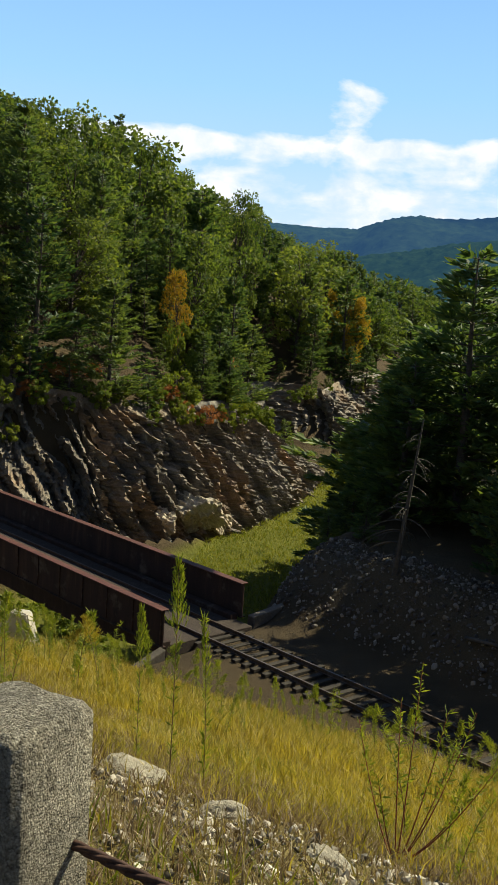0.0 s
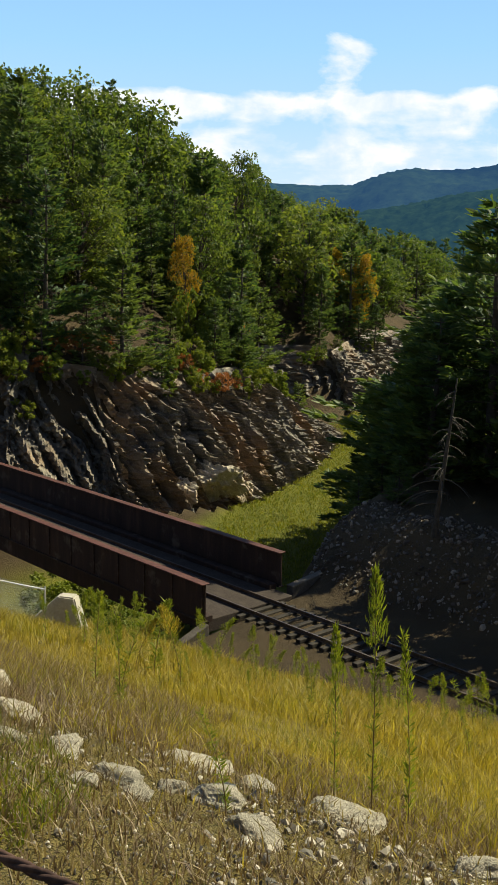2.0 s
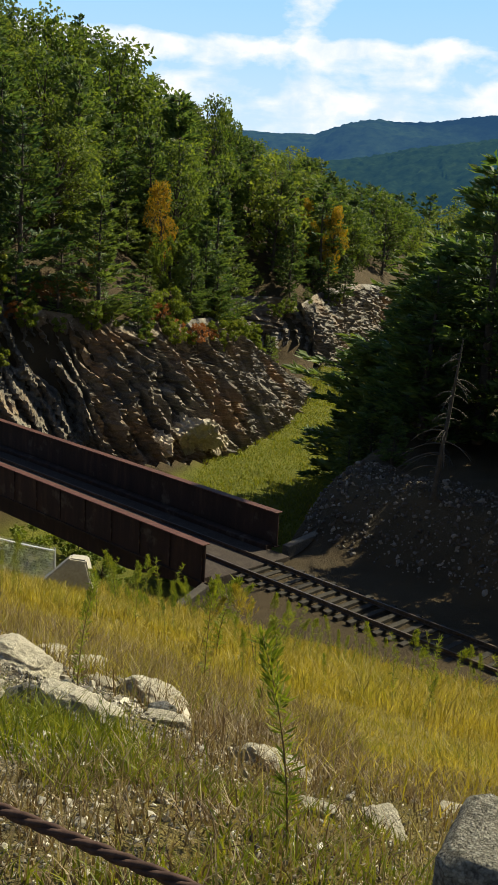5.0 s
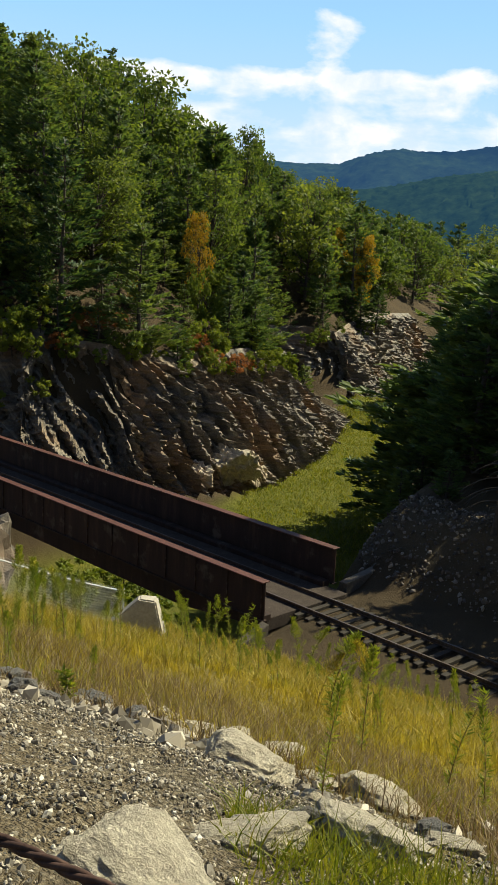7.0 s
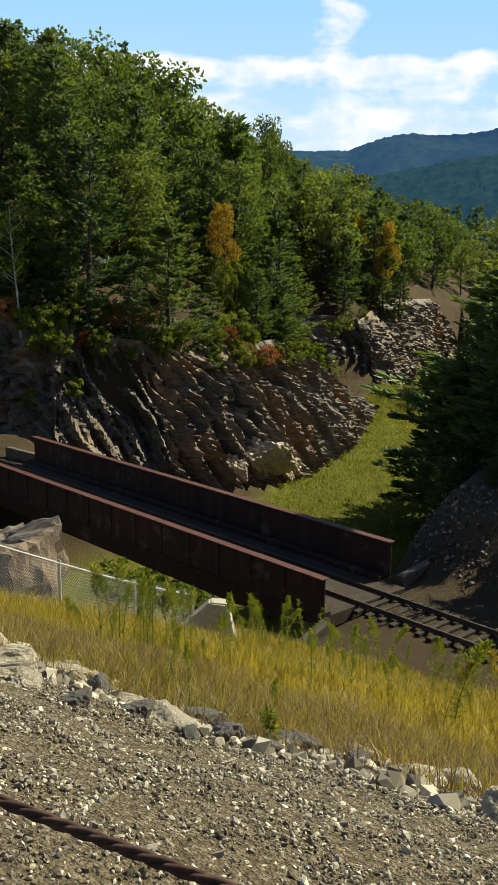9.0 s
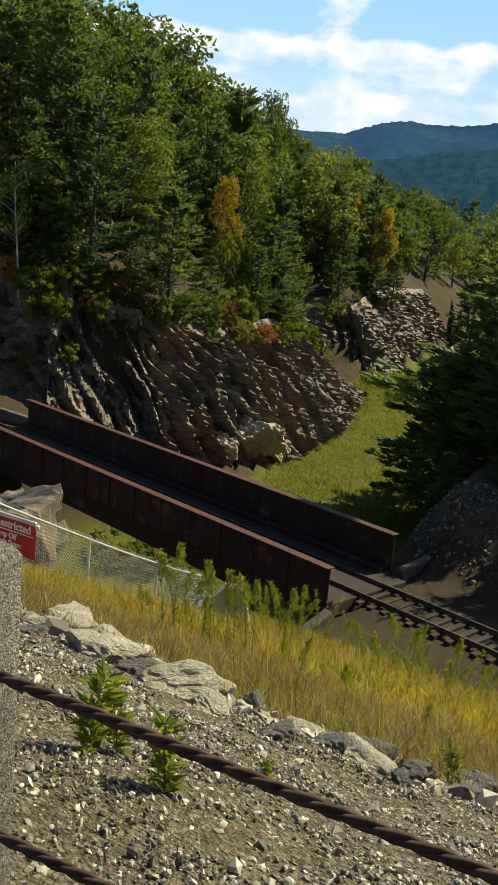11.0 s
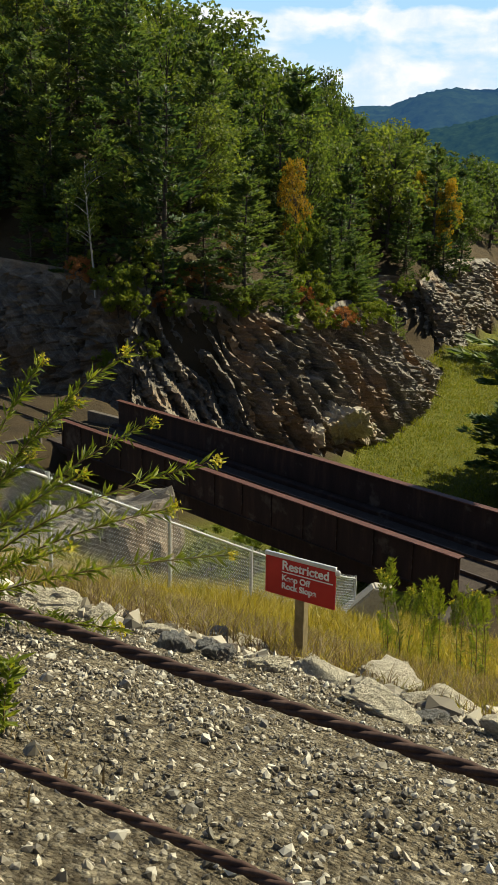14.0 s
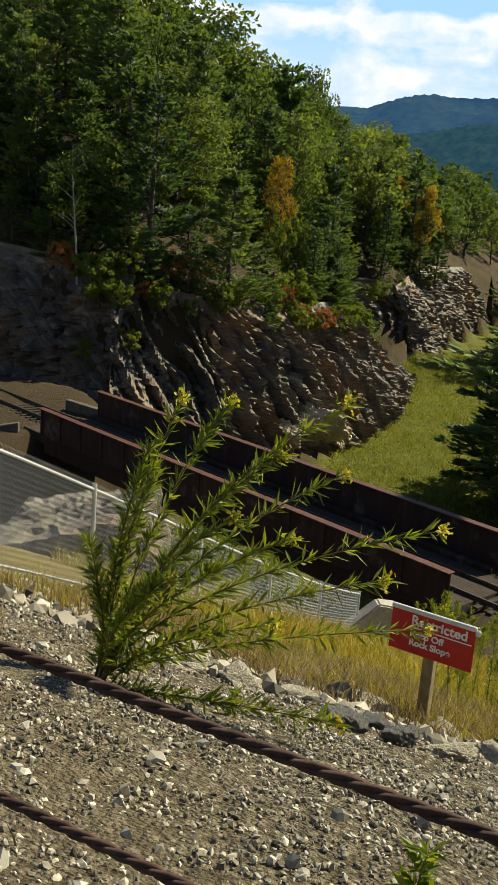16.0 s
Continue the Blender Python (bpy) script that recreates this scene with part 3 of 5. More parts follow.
def girder(parent, w, s0, s1, top, bottom, face):
    """A riveted plate girder along local x: a tall upper web with flanges and stiffeners, and a deeper, set-back lower web."""
    shelf = top - 1.5
    g = bmesh.new()
    box(g, (s0, w - 0.02, shelf), (s1, w + 0.02, top - 0.04))
    web = part("girder", g, M_STEEL, parent, "dark rust-stained riveted plate girder")
    for nm, z, half, mt, lb in (("top_flange", top, 0.19, M_FLANGE, "red-brown painted top flange"), ("bottom_flange", shelf, 0.13, M_STEEL, "")):
        f = bmesh.new()
        box(f, (s0 - 0.03, w - half, z - 0.045), (s1 + 0.03, w + half, z), 0.008)
        part(nm, f, mt, web, lb)
    back = w - 0.28 * face
    lo = bmesh.new()
    vs = [lo.verts.new((x, back + o, z)) for o in (-0.03, 0.03) for x, z in ((s0, shelf - 0.05), (s0, bottom), (s1 - 5.0, bottom), (s1 - 2.2, bottom + 0.35), (s1 - 0.1, bottom + 0.55), (s1 - 0.1, shelf - 0.05))]
    lo.faces.new(vs[:6])
    lo.faces.new(vs[6:][::-1])
    for i in range(6):
        j = (i + 1) % 6
        lo.faces.new((vs[i], vs[6 + i], vs[6 + j], vs[j]))
    bmesh.ops.recalc_face_normals(lo, faces=lo.faces)
    part("lower_web", lo, M_STEEL, web, "shaded lower girder plate")
    st = bmesh.new()
    box(st, (-0.025, 0.02 if face > 0 else -0.065, shelf + 0.01), (0.025, 0.065 if face > 0 else -0.02, top - 0.05), 0.006)
    first = part("stiffener", st, M_STEEL, web)
    first.location = (s0 + 0.15, w, 0)
    n = int((s1 - s0) / 1.85)
    for i in range(1, n + 1):
        o = new("stiffener", first.data)
        o.parent = web
        o.location = (s0 + 0.15 + (s1 - s0 - 0.3) * i / n, w, 0)
    return web


def bridge():
    b = thing("railway_bridge", rail_point(0, 0, 0), "dark rusty plate girder railway bridge over a grassy cut", "bridge", turn=RAIL_TURN)
    girder(b, 22.02, -25.9, 0.5, -9.86, -12.35, -1)
    girder(b, 27.30, -28.4, -0.75, -9.86, -12.35, 1)
    d = bmesh.new()
    box(d, (-28.2, 22.35, -11.95), (0.3, 26.95, -11.44), 0.02)
    part("deck", d, M_BALLAST, b, "dark ballasted deck")
    for w0, s0, s1 in ((22.08, -25.8, 0.4), (26.7, -28.3, -0.85)):
        c = bmesh.new()
        box(c, (s0, w0, -11.5), (s1, w0 + 0.42, -11.22), 0.03)
        part("deck_curb", c, M_STEEL, b)
    return b


bridge()


def abutment(s0, s1, label):
    a = bmesh.new()
    box(a, (s0, 20.6, -18.5), (s1, 28.6, -12.6), 0.06)
    ob = part("abutment", a, M_OLDWALL)
    ob.matrix_basis = Matrix.Translation(rail_point(0, 0, 0)) @ Matrix.Rotation(RAIL_TURN, 4, "Z")
    return tagged(ob, label, "abutment", "bridge abutments")


abutment(-0.9, 1.8, "weathered dark concrete bridge abutment in shade")
abutment(-30.2, -27.3, "weathered dark concrete bridge abutment below the rock cut")


def wing_wall(a, b, z0, z1, h, label):
    """A low concrete wall from a to b, its top falling from z0 to z1."""
    ax, bx = Vector((*a, 0)), Vector((*b, 0))
    u = (bx - ax).normalized()
    n = Vector((-u.y, u.x, 0)) * 0.2
    bm = bmesh.new()
    vs = [bm.verts.new(p + o + Vector((0, 0, z))) for p, zt in ((ax, z0), (bx, z1)) for o in (n, -n) for z in (zt, zt - h)]
    for f in ((0, 1, 3, 2), (4, 6, 7, 5), (0, 4, 5, 1), (2, 3, 7, 6), (0, 2, 6, 4), (1, 5, 7, 3)):
        bm.faces.new([vs[i] for i in f])
    bmesh.ops.recalc_face_normals(bm, faces=bm.faces)
    bmesh.ops.bevel(bm, geom=bm.edges[:], offset=0.03, segments=1, affect="EDGES")
    return tagged(part("wing_wall", bm, M_OLDWALL), label, "wall", "bridge wing walls")


pe = rail_point(-0.55, 27.6, 0)
wing_wall((pe.x, pe.y), (pe.x + 1.5, pe.y + 1.9), -11.35, -11.1, 1.2, "pale concrete wing wall beside the track")
pn = rail_point(0.85, 21.75, 0)
wing_wall((pn.x, pn.y), (pn.x - 2.2, pn.y - 2.4), -11.25, -12.6, 3.0, "sloping concrete wing wall at the bridge end")
pw = rail_point(-28.2, 27.5, 0)
wing_wall((pw.x, pw.y), (pw.x - 2.6, pw.y + 1.4), -11.0, -10.9, 1.0, "low concrete wall at the far bridge end")
pw2 = rail_point(-27.6, 21.7, 0)
wing_wall((pw2.x, pw2.y), (pw2.x - 2.6, pw2.y - 0.4), -11.0, -11.6, 1.5, "low concrete wall at the near bridge end")


def track():
    t = thing("railway_track", rail_point(0, 0, 0), "single railway track of worn rails on dark timber sleepers", "railway track", turn=RAIL_TURN)
    prof = [(-0.07, 0), (0.07, 0), (0.07, 0.015), (0.012, 0.03), (0.012, 0.12), (0.036, 0.13), (0.036, 0.165), (-0.036, 0.165), (-0.036, 0.13), (-0.012, 0.12), (-0.012, 0.03), (-0.07, 0.015)]
    for k in (-1, 1):
        bm = bmesh.new()
        rings = []
        for s in (-45, 60):
            rings.append([bm.verts.new((s, TRACK_W + k * 0.7525 + y, -11.46 + z)) for y, z in prof])
        n = len(prof)
        for i in range(n):
            bm.faces.new((rings[0][i], rings[0][(i + 1) % n], rings[1][(i + 1) % n], rings[1][i]))
        bmesh.ops.recalc_face_normals(bm, faces=bm.faces)
        part("rail", bm, M_RAIL, t, "worn steel rail")
    s = bmesh.new()
    box(s, (-0.115, -1.3, -0.14), (0.115, 1.3, 0), 0.012)
    first = part("sleeper", s, M_TIE, t)
    i = 0
    for i in range(170):
        x = 0.6 + 0.56 * (i - 60)
        o = first if i == 0 else new("sleeper", first.data)
        o.parent = t
        o.location = (x, TRACK_W + rng.normal(0, 0.03), -11.455 + rng.normal(0, 0.006))
        o.rotation_euler = (0, 0, rng.normal(0, 0.012))


track()


# ---- guard fence along the road ----
def fence_y(x, d):
    return (d - NX * x) / NY


def cable_z(x):
    return float(np.interp(x, [-16, -11.6, -10.3, -8.1, -5.4, -2.8, -1.4, -1.0, 4], [1.26, 1.165, 1.15, 1.10, 1.085, 1.02, 0.965, 0.935, 0.80]))


def concrete_post(x, top, d=0.711, tilt=0.0, half=0.074):
    """A square guard post with chamfered edges and a shallow pyramid head, with an iron hook for each cable."""
    y = fence_y(x, d)
    z0 = land_at(x, y) - 0.25
    p = thing("guard_post", (x, y, z0), "rough grey exposed-aggregate concrete guard post", "post", "guard fence posts", turn=math.atan2(-NX, NY))
    h = top - z0
    bm = bmesh.new()
    levels = [(0, half * 1.03, 0.012), (h - 0.014, half, 0.014), (h, half - 0.012, 0.014)]
    rings = []
    for z, a, c in levels:
        rings.append([bm.verts.new((px, py, z)) for px, py in ((a - c, -a), (a, -a + c), (a, a - c), (a - c, a), (-a + c, a), (-a, a - c), (-a, -a + c), (-a + c, -a))])
    for r0, r1 in zip(rings, rings[1:]):
        for i in range(8):
            bm.faces.new((r0[i], r0[(i + 1) % 8], r1[(i + 1) % 8], r1[i]))
    bm.faces.new(rings[-1])
    bmesh.ops.subdivide_edges(bm, edges=bm.edges[:], cuts=5, use_grid_fill=True)
    for v in bm.verts:
        q = noise.noise(v.co * 18 + Vector((x * 3, 0, 0)))
        v.co += Vector((v.co.x, v.co.y, 0)).normalized() * 0.0045 * q
        if v.co.z > h - 0.08:
            v.co.z += 0.004 * noise.noise(v.co * 30)
    body = part("shaft", bm, M_CONCRETE, p)
    for f in body.data.polygons:
        f.use_smooth = True
    for dz in (0.0, -0.225):
        v, f = tube([(0.03, -half - 0.035, cable_z(x) + dz - z0 + 0.03), (0.03, -half - 0.03, cable_z(x) + dz - z0 + 0.012), (0.028, -half - 0.005, cable_z(x) + dz - z0 + 0.045), (0.02, -half + 0.02, cable_z(x) + dz - z0 + 0.05)], 0.005, 6)
        part("hook", mesh_from("hook", v, f, M_CABLE, True), None, p, "rusted iron cable hook")
    p.rotation_euler = (0, radians(tilt), math.atan2(-NX, NY))
    return p


concrete_post(-0.62, 1.12, d=0.565, half=0.086)
concrete_post(-3.16, 1.15)
concrete_post(-5.625, 1.215)
concrete_post(-8.33, 1.20)
concrete_post(-10.565, 1.24)
concrete_post(-13.1, 1.29)
concrete_post(1.75, 0.92)


def cable(dz):
    """A wire rope of three twisted strands, sagging a little between the posts."""
    xs = np.arange(3.6, -14.0, -0.014)
    z = np.array([cable_z(x) for x in xs]) + dz - 0.012 * np.abs(np.sin((xs + 0.72) * np.pi / 2.45))
    y = fence_y(xs, 0.605)
    ph = np.arange(len(xs)) * 0.014 / 0.10 * 2 * np.pi
    t = thing("guard_cable", (0, 0, 0), "rusted twisted wire rope strung along concrete posts", "cable", "guard cables")
    for k in range(3):
        a = ph + k * 2 * np.pi / 3
        v, f = tube(np.stack([xs + NX * np.cos(a) * 0.0042, y + NY * np.cos(a) * 0.0042, z + np.sin(a) * 0.0042], -1), 0.0046, 5)
        part("strand", mesh_from("strand", v, f, M_CABLE, True), None, t)


cable(0.0)
cable(-0.225)


# ---- chain-link fence on its concrete footing ----
FENCE = [(-17.0, 6.2), (-14.75, 12.9), (-12.85, 19.3), (-10.9, 25.9)]


def chain_fence():
    t = thing("chain_link_fence", (0, 0, 0), "galvanised chain-link fence on a low concrete footing down the bank", "fence")
    pts = np.array(FENCE)
    seg = np.hypot(*np.diff(pts, axis=0).T)
    s = np.concatenate([[0], np.cumsum(seg)])
    L = s[-1]
    fx, fy = (lambda q: np.interp(q, s, pts[:, 0])), (lambda q: np.interp(q, s, pts[:, 1]))
    sg = np.linspace(0, L, 30)
    zg = land(fx(sg), fy(sg))
    co = np.polyfit(sg, zg, 3)
    fz = lambda q: np.polyval(co, q) + 0.04 - 0.014 * np.asarray(q)
    H = 1.32
    # footing
    bm = bmesh.new()
    last = None
    nrm = np.array([0.954, -0.30])
    for q in np.linspace(0, L, 24):
        c = np.array([fx(q), fy(q)])
        ring = [bm.verts.new((*(c + nrm * o), float(fz(q)) + z)) for o, z in ((-0.15, -1.2), (-0.15, -0.02), (0.15, -0.02), (0.18, -1.2))]
        if last:
            for i in range(3):
                bm.faces.new((last[i], last[i + 1], ring[i + 1], ring[i]))
        last = ring
    bmesh.ops.recalc_face_normals(bm, faces=bm.faces)
    part("footing", bm, M_WALL, t, "pale concrete footing wall")
    for q in np.linspace(0, L, 8):
        v, f = tube([(fx(q), fy(q), fz(q) - 0.1), (fx(q), fy(q), fz(q) + H + 0.05)], 0.03, 8)
        part("fence_post", mesh_from("fence_post", v, f, M_GALV, True), None, t)
    for dz, r in ((H - 0.03, 0.02), (0.06, 0.012)):
        qs = np.linspace(0, L, 40)
        v, f = tube(np.stack([fx(qs), fy(qs), fz(qs) + dz], -1), r, 7)
        part("fence_rail", mesh_from("fence_rail", v, f, M_GALV, True), None, t)
    # woven wire: zigzag strands that run up and down
    pitch = 0.066
    pcs = []
    rows = int(H / (pitch * 0.5)) + 1
    zz = np.arange(rows) * (H + 0.05) / (rows - 1)
    for i in range(int(L / pitch)):
        q = i * pitch + np.where(np.arange(rows) % 2 == 0, -pitch * 0.5, pitch * 0.5) * 1.04
        q = np.clip(q, 0, L)
        off = np.where(np.arange(rows) % 2 == 0, 0.004, -0.004)
        pcs.append(tube(np.stack([fx(q) + off, fy(q), fz(q) + zz], -1), 0.0042, 3))
    v, f = join(pcs)
    part("wire_mesh", mesh_from("wire_mesh", v, f, M_GALV), None, t, "diamond-woven galvanised wire")


chain_fence()


def headwall():
    bm = bmesh.new()
    z0 = land_at(-10.5, 25.8) - 0.6
    vs = [bm.verts.new(p) for p in ((-0.95, -0.35, 0), (0.85, -0.35, 0), (0.95, 0.6, 0), (-0.85, 0.6, 0), (0.05, -0.2, 1.62), (0.50, -0.2, 1.55), (0.58, 0.35, 1.5), (0.1, 0.35, 1.55), (-0.9, -0.25, 0.75), (-0.85, 0.4, 0.7))]
    for f in ((0, 1, 5, 4, 8), (1, 2, 6, 5), (2, 3, 9, 7, 6), (3, 0, 8, 9), (8, 4, 7, 9), (4, 5, 6, 7), (3, 2, 1, 0)):
        bm.faces.new([vs[i] for i in f])
    bmesh.ops.recalc_face_normals(bm, faces=bm.faces)
    bmesh.ops.bevel(bm, geom=bm.edges[:], offset=0.04, segments=2, affect="EDGES")
    ob = part("headwall", bm, M_WALL)
    ob.matrix_basis = Matrix.Translation((-10.5, 25.8, z0)) @ Matrix.Rotation(0.25, 4, "Z")
    tagged(ob, "tapered pale concrete wall end in the dry grass", "wall")


headwall()


# ---- the red sign ----
def sign():
    c = Vector((-10.53, 10.21, -1.06))
    turn = math.atan2(-0.42, 0.906)
    g = land_at(-10.53, 10.25)
    s = thing("warning_sign", (c.x, c.y, g - 0.3), "red warning sign with white lettering on a timber post", "sign", turn=turn)
    zc = c.z - g + 0.3
    bm = bmesh.new()
    box(bm, (-0.305, -0.006, zc - 0.165), (0.305, 0.006, zc + 0.15), 0.004)
    board = part("board", bm, M_RED, s, "red painted sheet board")
    bm = bmesh.new()
    box(bm, (-0.307, -0.014, zc + 0.135), (0.307, 0.010, zc + 0.168), 0.004)
    part("top_edge", bm, M_GALV, board, "pale folded top edge")
    bm = bmesh.new()
    box(bm, (-0.045, 0.008, -0.2), (0.035, 0.085, zc + 0.10), 0.006)
    part("post", bm, M_TIMBER, s, "square weathered timber post")
    bm = bmesh.new()
    box(bm, (-0.155, -0.0095, zc + 0.026), (0.285, -0.0065, zc + 0.034))
    part("rule", bm, M_WHITE, board, "thin white line")
    for word, x, z, size in (("Restricted", -0.155, 0.052, 0.098), ("Keep Off", -0.155, -0.036, 0.066), ("Rock Slope", -0.155, -0.100, 0.066)):
        cu = bpy.data.curves.new("lettering", "FONT")
        cu.body, cu.size, cu.extrude, cu.offset = word, size, 0.0015, 0.0022
        tmp = bpy.data.objects.new("lettering", cu)
        scene.collection.objects.link(tmp)
        me = bpy.data.meshes.new_from_object(tmp.evaluated_get(bpy.context.evaluated_depsgraph_get()))
        bpy.data.objects.remove(tmp)
        me.materials.clear()
        me.materials.append(M_WHITE)
        ob = part("lettering", me, None, board, "white printed words")
        ob.matrix_basis = Matrix.Translation((x, -0.009, zc + z)) @ Matrix.Rotation(radians(90), 4, "X")
    bm = bmesh.new()
    box(bm, (0.29, -0.006, zc + 0.10), (0.335, 0.02, zc + 0.145), 0.01)
    part("bolt", bm, M_GALV, board)


sign()


# ---- trees ----
def pine_mesh(seed, H=12.0, spread=0.27, gap=0.12, droop=0.1, tuft=0.44, dense=4):
    r = np.random.default_rng(seed)
    zs = np.linspace(0, H, 14)
    bend = np.stack([0.10 * np.sin(zs * 0.5 + seed), 0.10 * np.cos(zs * 0.4 + seed * 2), zs], -1)
    wood = [tube(bend, np.linspace(0.20, 0.015, 14), 7)]
    cs, axs = [], []
    z = 0.05 * H
    while z < H * 0.985:
        for k in range(r.integers(4, 7)):
            if r.random() < gap:
                continue
            az = r.uniform(0, 2 * np.pi)
            L = (spread * (H - z) ** 0.86 + 0.35) * r.uniform(0.6, 1.3) * (0.75 if z < 0.25 * H else 1)
            t = np.linspace(0, 1, 4)
            out = np.stack([np.cos(az) * t * L, np.sin(az) * t * L, L * (0.10 * t - droop * t + 0.28 * t ** 2 * (0.4 + z / H))], -1)
            root = np.array([np.interp(z, zs, bend[:, 0]), np.interp(z, zs, bend[:, 1]), z])
            wood.append(tube(root + out, np.linspace(0.035, 0.008, 4), 3))
            n = int(L / 0.20) * dense + 8
            q = r.uniform(0.22, 1.0, n) ** 0.8
            side = np.array([-np.sin(az), np.cos(az), 0])
            p = root + np.stack([np.interp(q, t, out[:, i]) for i in range(3)], -1)
            off = r.uniform(-1, 1, n) * 0.34 * L * (1.08 - q)
            p = p + side * off[:, None] + np.array([0, 0, 1]) * (r.normal(0.03, 0.07, n))[:, None]
            cs.append(p)
            axs.append(np.array([np.cos(az), np.sin(az), 0.55]) + side * (np.sign(off) * 0.6)[:, None])
        z += r.uniform(0.34, 0.56) * (0.8 + 0.4 * (1 - z / H))
    c, a = np.concatenate(cs), np.concatenate(axs)
    return mesh_from("trunk", *join(wood), M_BARK, True), leaf_cloud(c, a, tuft, tuft * 0.39, r, 0.35)


def broad_mesh(seed, H=12.0, wide=0.34, clumps=60, leaf=0.28, dense=1.5):
    r = np.random.default_rng(seed)
    zs = np.linspace(0, H * 0.8, 9)
    stem = np.stack([0.25 * np.sin(zs * 0.35 + seed), 0.25 * np.cos(zs * 0.3 + seed), zs], -1)
    wood = [tube(stem, np.linspace(0.19, 0.03, 9), 7)]
    cs, axs = [], []
    for k in range(clumps):
        f = r.uniform(0.22, 1.0)
        rad = wide * H * math.sin(math.pi * min(0.98, max(0.1, (f - 0.08) * 0.98))) ** 0.7 * r.uniform(0.35, 1.05)
        az = r.uniform(0, 2 * np.pi)
        c = np.array([math.cos(az) * rad, math.sin(az) * rad, f * H * 0.95])
        z0 = c[2] * r.uniform(0.5, 0.75)
        root = np.array([np.interp(z0, zs, stem[:, 0]), np.interp(z0, zs, stem[:, 1]), min(z0, H * 0.8)])
        m = (root + c) / 2 + np.array([0, 0, -0.2])
        wood.append(tube([root, m, c], [0.06, 0.04, 0.012], 4))
        n = int(r.integers(50, 85) * dense)
        q = r.normal(0, 1, (n, 3))
        q /= np.linalg.norm(q, axis=1)[:, None]
        rr = r.uniform(0.5, 1.0, n)[:, None] * r.uniform(0.6, 1.15) * H * 0.085
        cs.append(c + q * rr * np.array([1, 1, 0.75]))
        axs.append(q + np.array([0, 0, -0.3]))
    return mesh_from("trunk", *join(wood), M_BARK, True), leaf_cloud(np.concatenate(cs), np.concatenate(axs), leaf, leaf * 0.75, r, 0.6)


def tree_kind(name, label, category, group, wood, leaves, mat):
    """One tree as a pattern: an empty with a trunk and a crown."""
    t = thing(name, (0, 0, 0), label, category, group)
    part("trunk", wood, None, t)
    part("crown", mesh_from("crown", *leaves, mat), None, t)
    return t


KINDS = {}
for i, (sp, gp, dr) in enumerate(((0.33, 0.16, 0.12), (0.40, 0.28, 0.05), (0.28, 0.12, 0.2))):
    KINDS["pine%d" % i] = tree_kind("pine_tree", "tall green white pine with layered feathery limbs", "tree", "hillside pines", *pine_mesh(11 + i, 12.0, sp, gp, dr, 0.46), M_PINE)
for i in range(3):
    KINDS["broad%d" % i] = tree_kind("broadleaf_tree", "dense dark green broadleaf tree on the slope", "tree", "hillside broadleaf trees", *broad_mesh(31 + i, 12.0, 0.30 + 0.05 * i), M_LEAF)
for i in range(2):
    KINDS["farpine%d" % i] = tree_kind("pine_tree", "distant green pine in the mixed woods", "tree", "distant pines", *pine_mesh(14 + i, 12.0, 0.34, 0.45, 0.1, 0.60, 2), M_PINE)
    KINDS["farbroad%d" % i] = tree_kind("broadleaf_tree", "distant green broadleaf tree in the mixed woods", "tree", "distant broadleaf trees", *broad_mesh(36 + i, 12.0, 0.32, 32, 0.46, 0.8), M_LEAF)
KINDS["autumn"] = tree_kind("autumn_tree", "slender tree turned orange and yellow for autumn", "tree", "autumn trees", *broad_mesh(41, 12.0, 0.24, 44, 0.28, 1.4), M_AUTUMN)
KINDS["russet"] = tree_kind("russet_bush", "low russet-brown bush under the pines", "bush", "russet bushes", *broad_mesh(43, 12.0, 0.55, 40, 0.6, 1.0), M_RUSSET)
KINDS["bush0"] = tree_kind("leafy_bush", "yellow-green leafy bush rooted on the rock", "bush", "bushes on the rock", *broad_mesh(45, 12.0, 0.42, 26, 0.70, 1.2), M_BUSH)
KINDS["bush1"] = tree_kind("leafy_bush", "yellow-green leafy bush rooted on the rock", "bush", "bushes on the rock", *broad_mesh(47, 12.0, 0.55, 24, 0.75, 1.2), M_BUSH)
used = set()


# the wood's outline against the sky, from either end of the road: bearing in degrees and slope
SKYLINE = (((-0.14, -0.40, 1.69), (-30, -23.2, -20, -16.5, -15, -13.3, -12.3, -11.5, -10.4, -9.3, -8.1, -7.4, -4.8, -1.8, -0.1, 1.9, 8), (0.21, 0.205, 0.188, 0.188, 0.169, 0.156, 0.130, 0.129, 0.114, 0.121, 0.108, 0.093, 0.081, 0.068, 0.051, 0.044, 0.040)),
           ((-11.11, 4.0, 1.76), (-40, -15, -11.7, -10.4, -9.3, -8.2, -7.4, -6.1, -4.8, -3.8, -3.0, -1.2, 0.8, 1.8, 4.1, 6, 12), (0.24, 0.21, 0.178, 0.165, 0.141, 0.127, 0.119, 0.129, 0.124, 0.104, 0.090, 0.090, 0.080, 0.060, 0.058, 0.049, 0.044)))


def crown_limit(x, y):
    return min(ez + math.hypot(x - ex, y - ey) * float(np.interp(math.degrees(math.atan2(x - ex, y - ey)), bearing, slope)) for (ex, ey, ez), bearing, slope in SKYLINE)


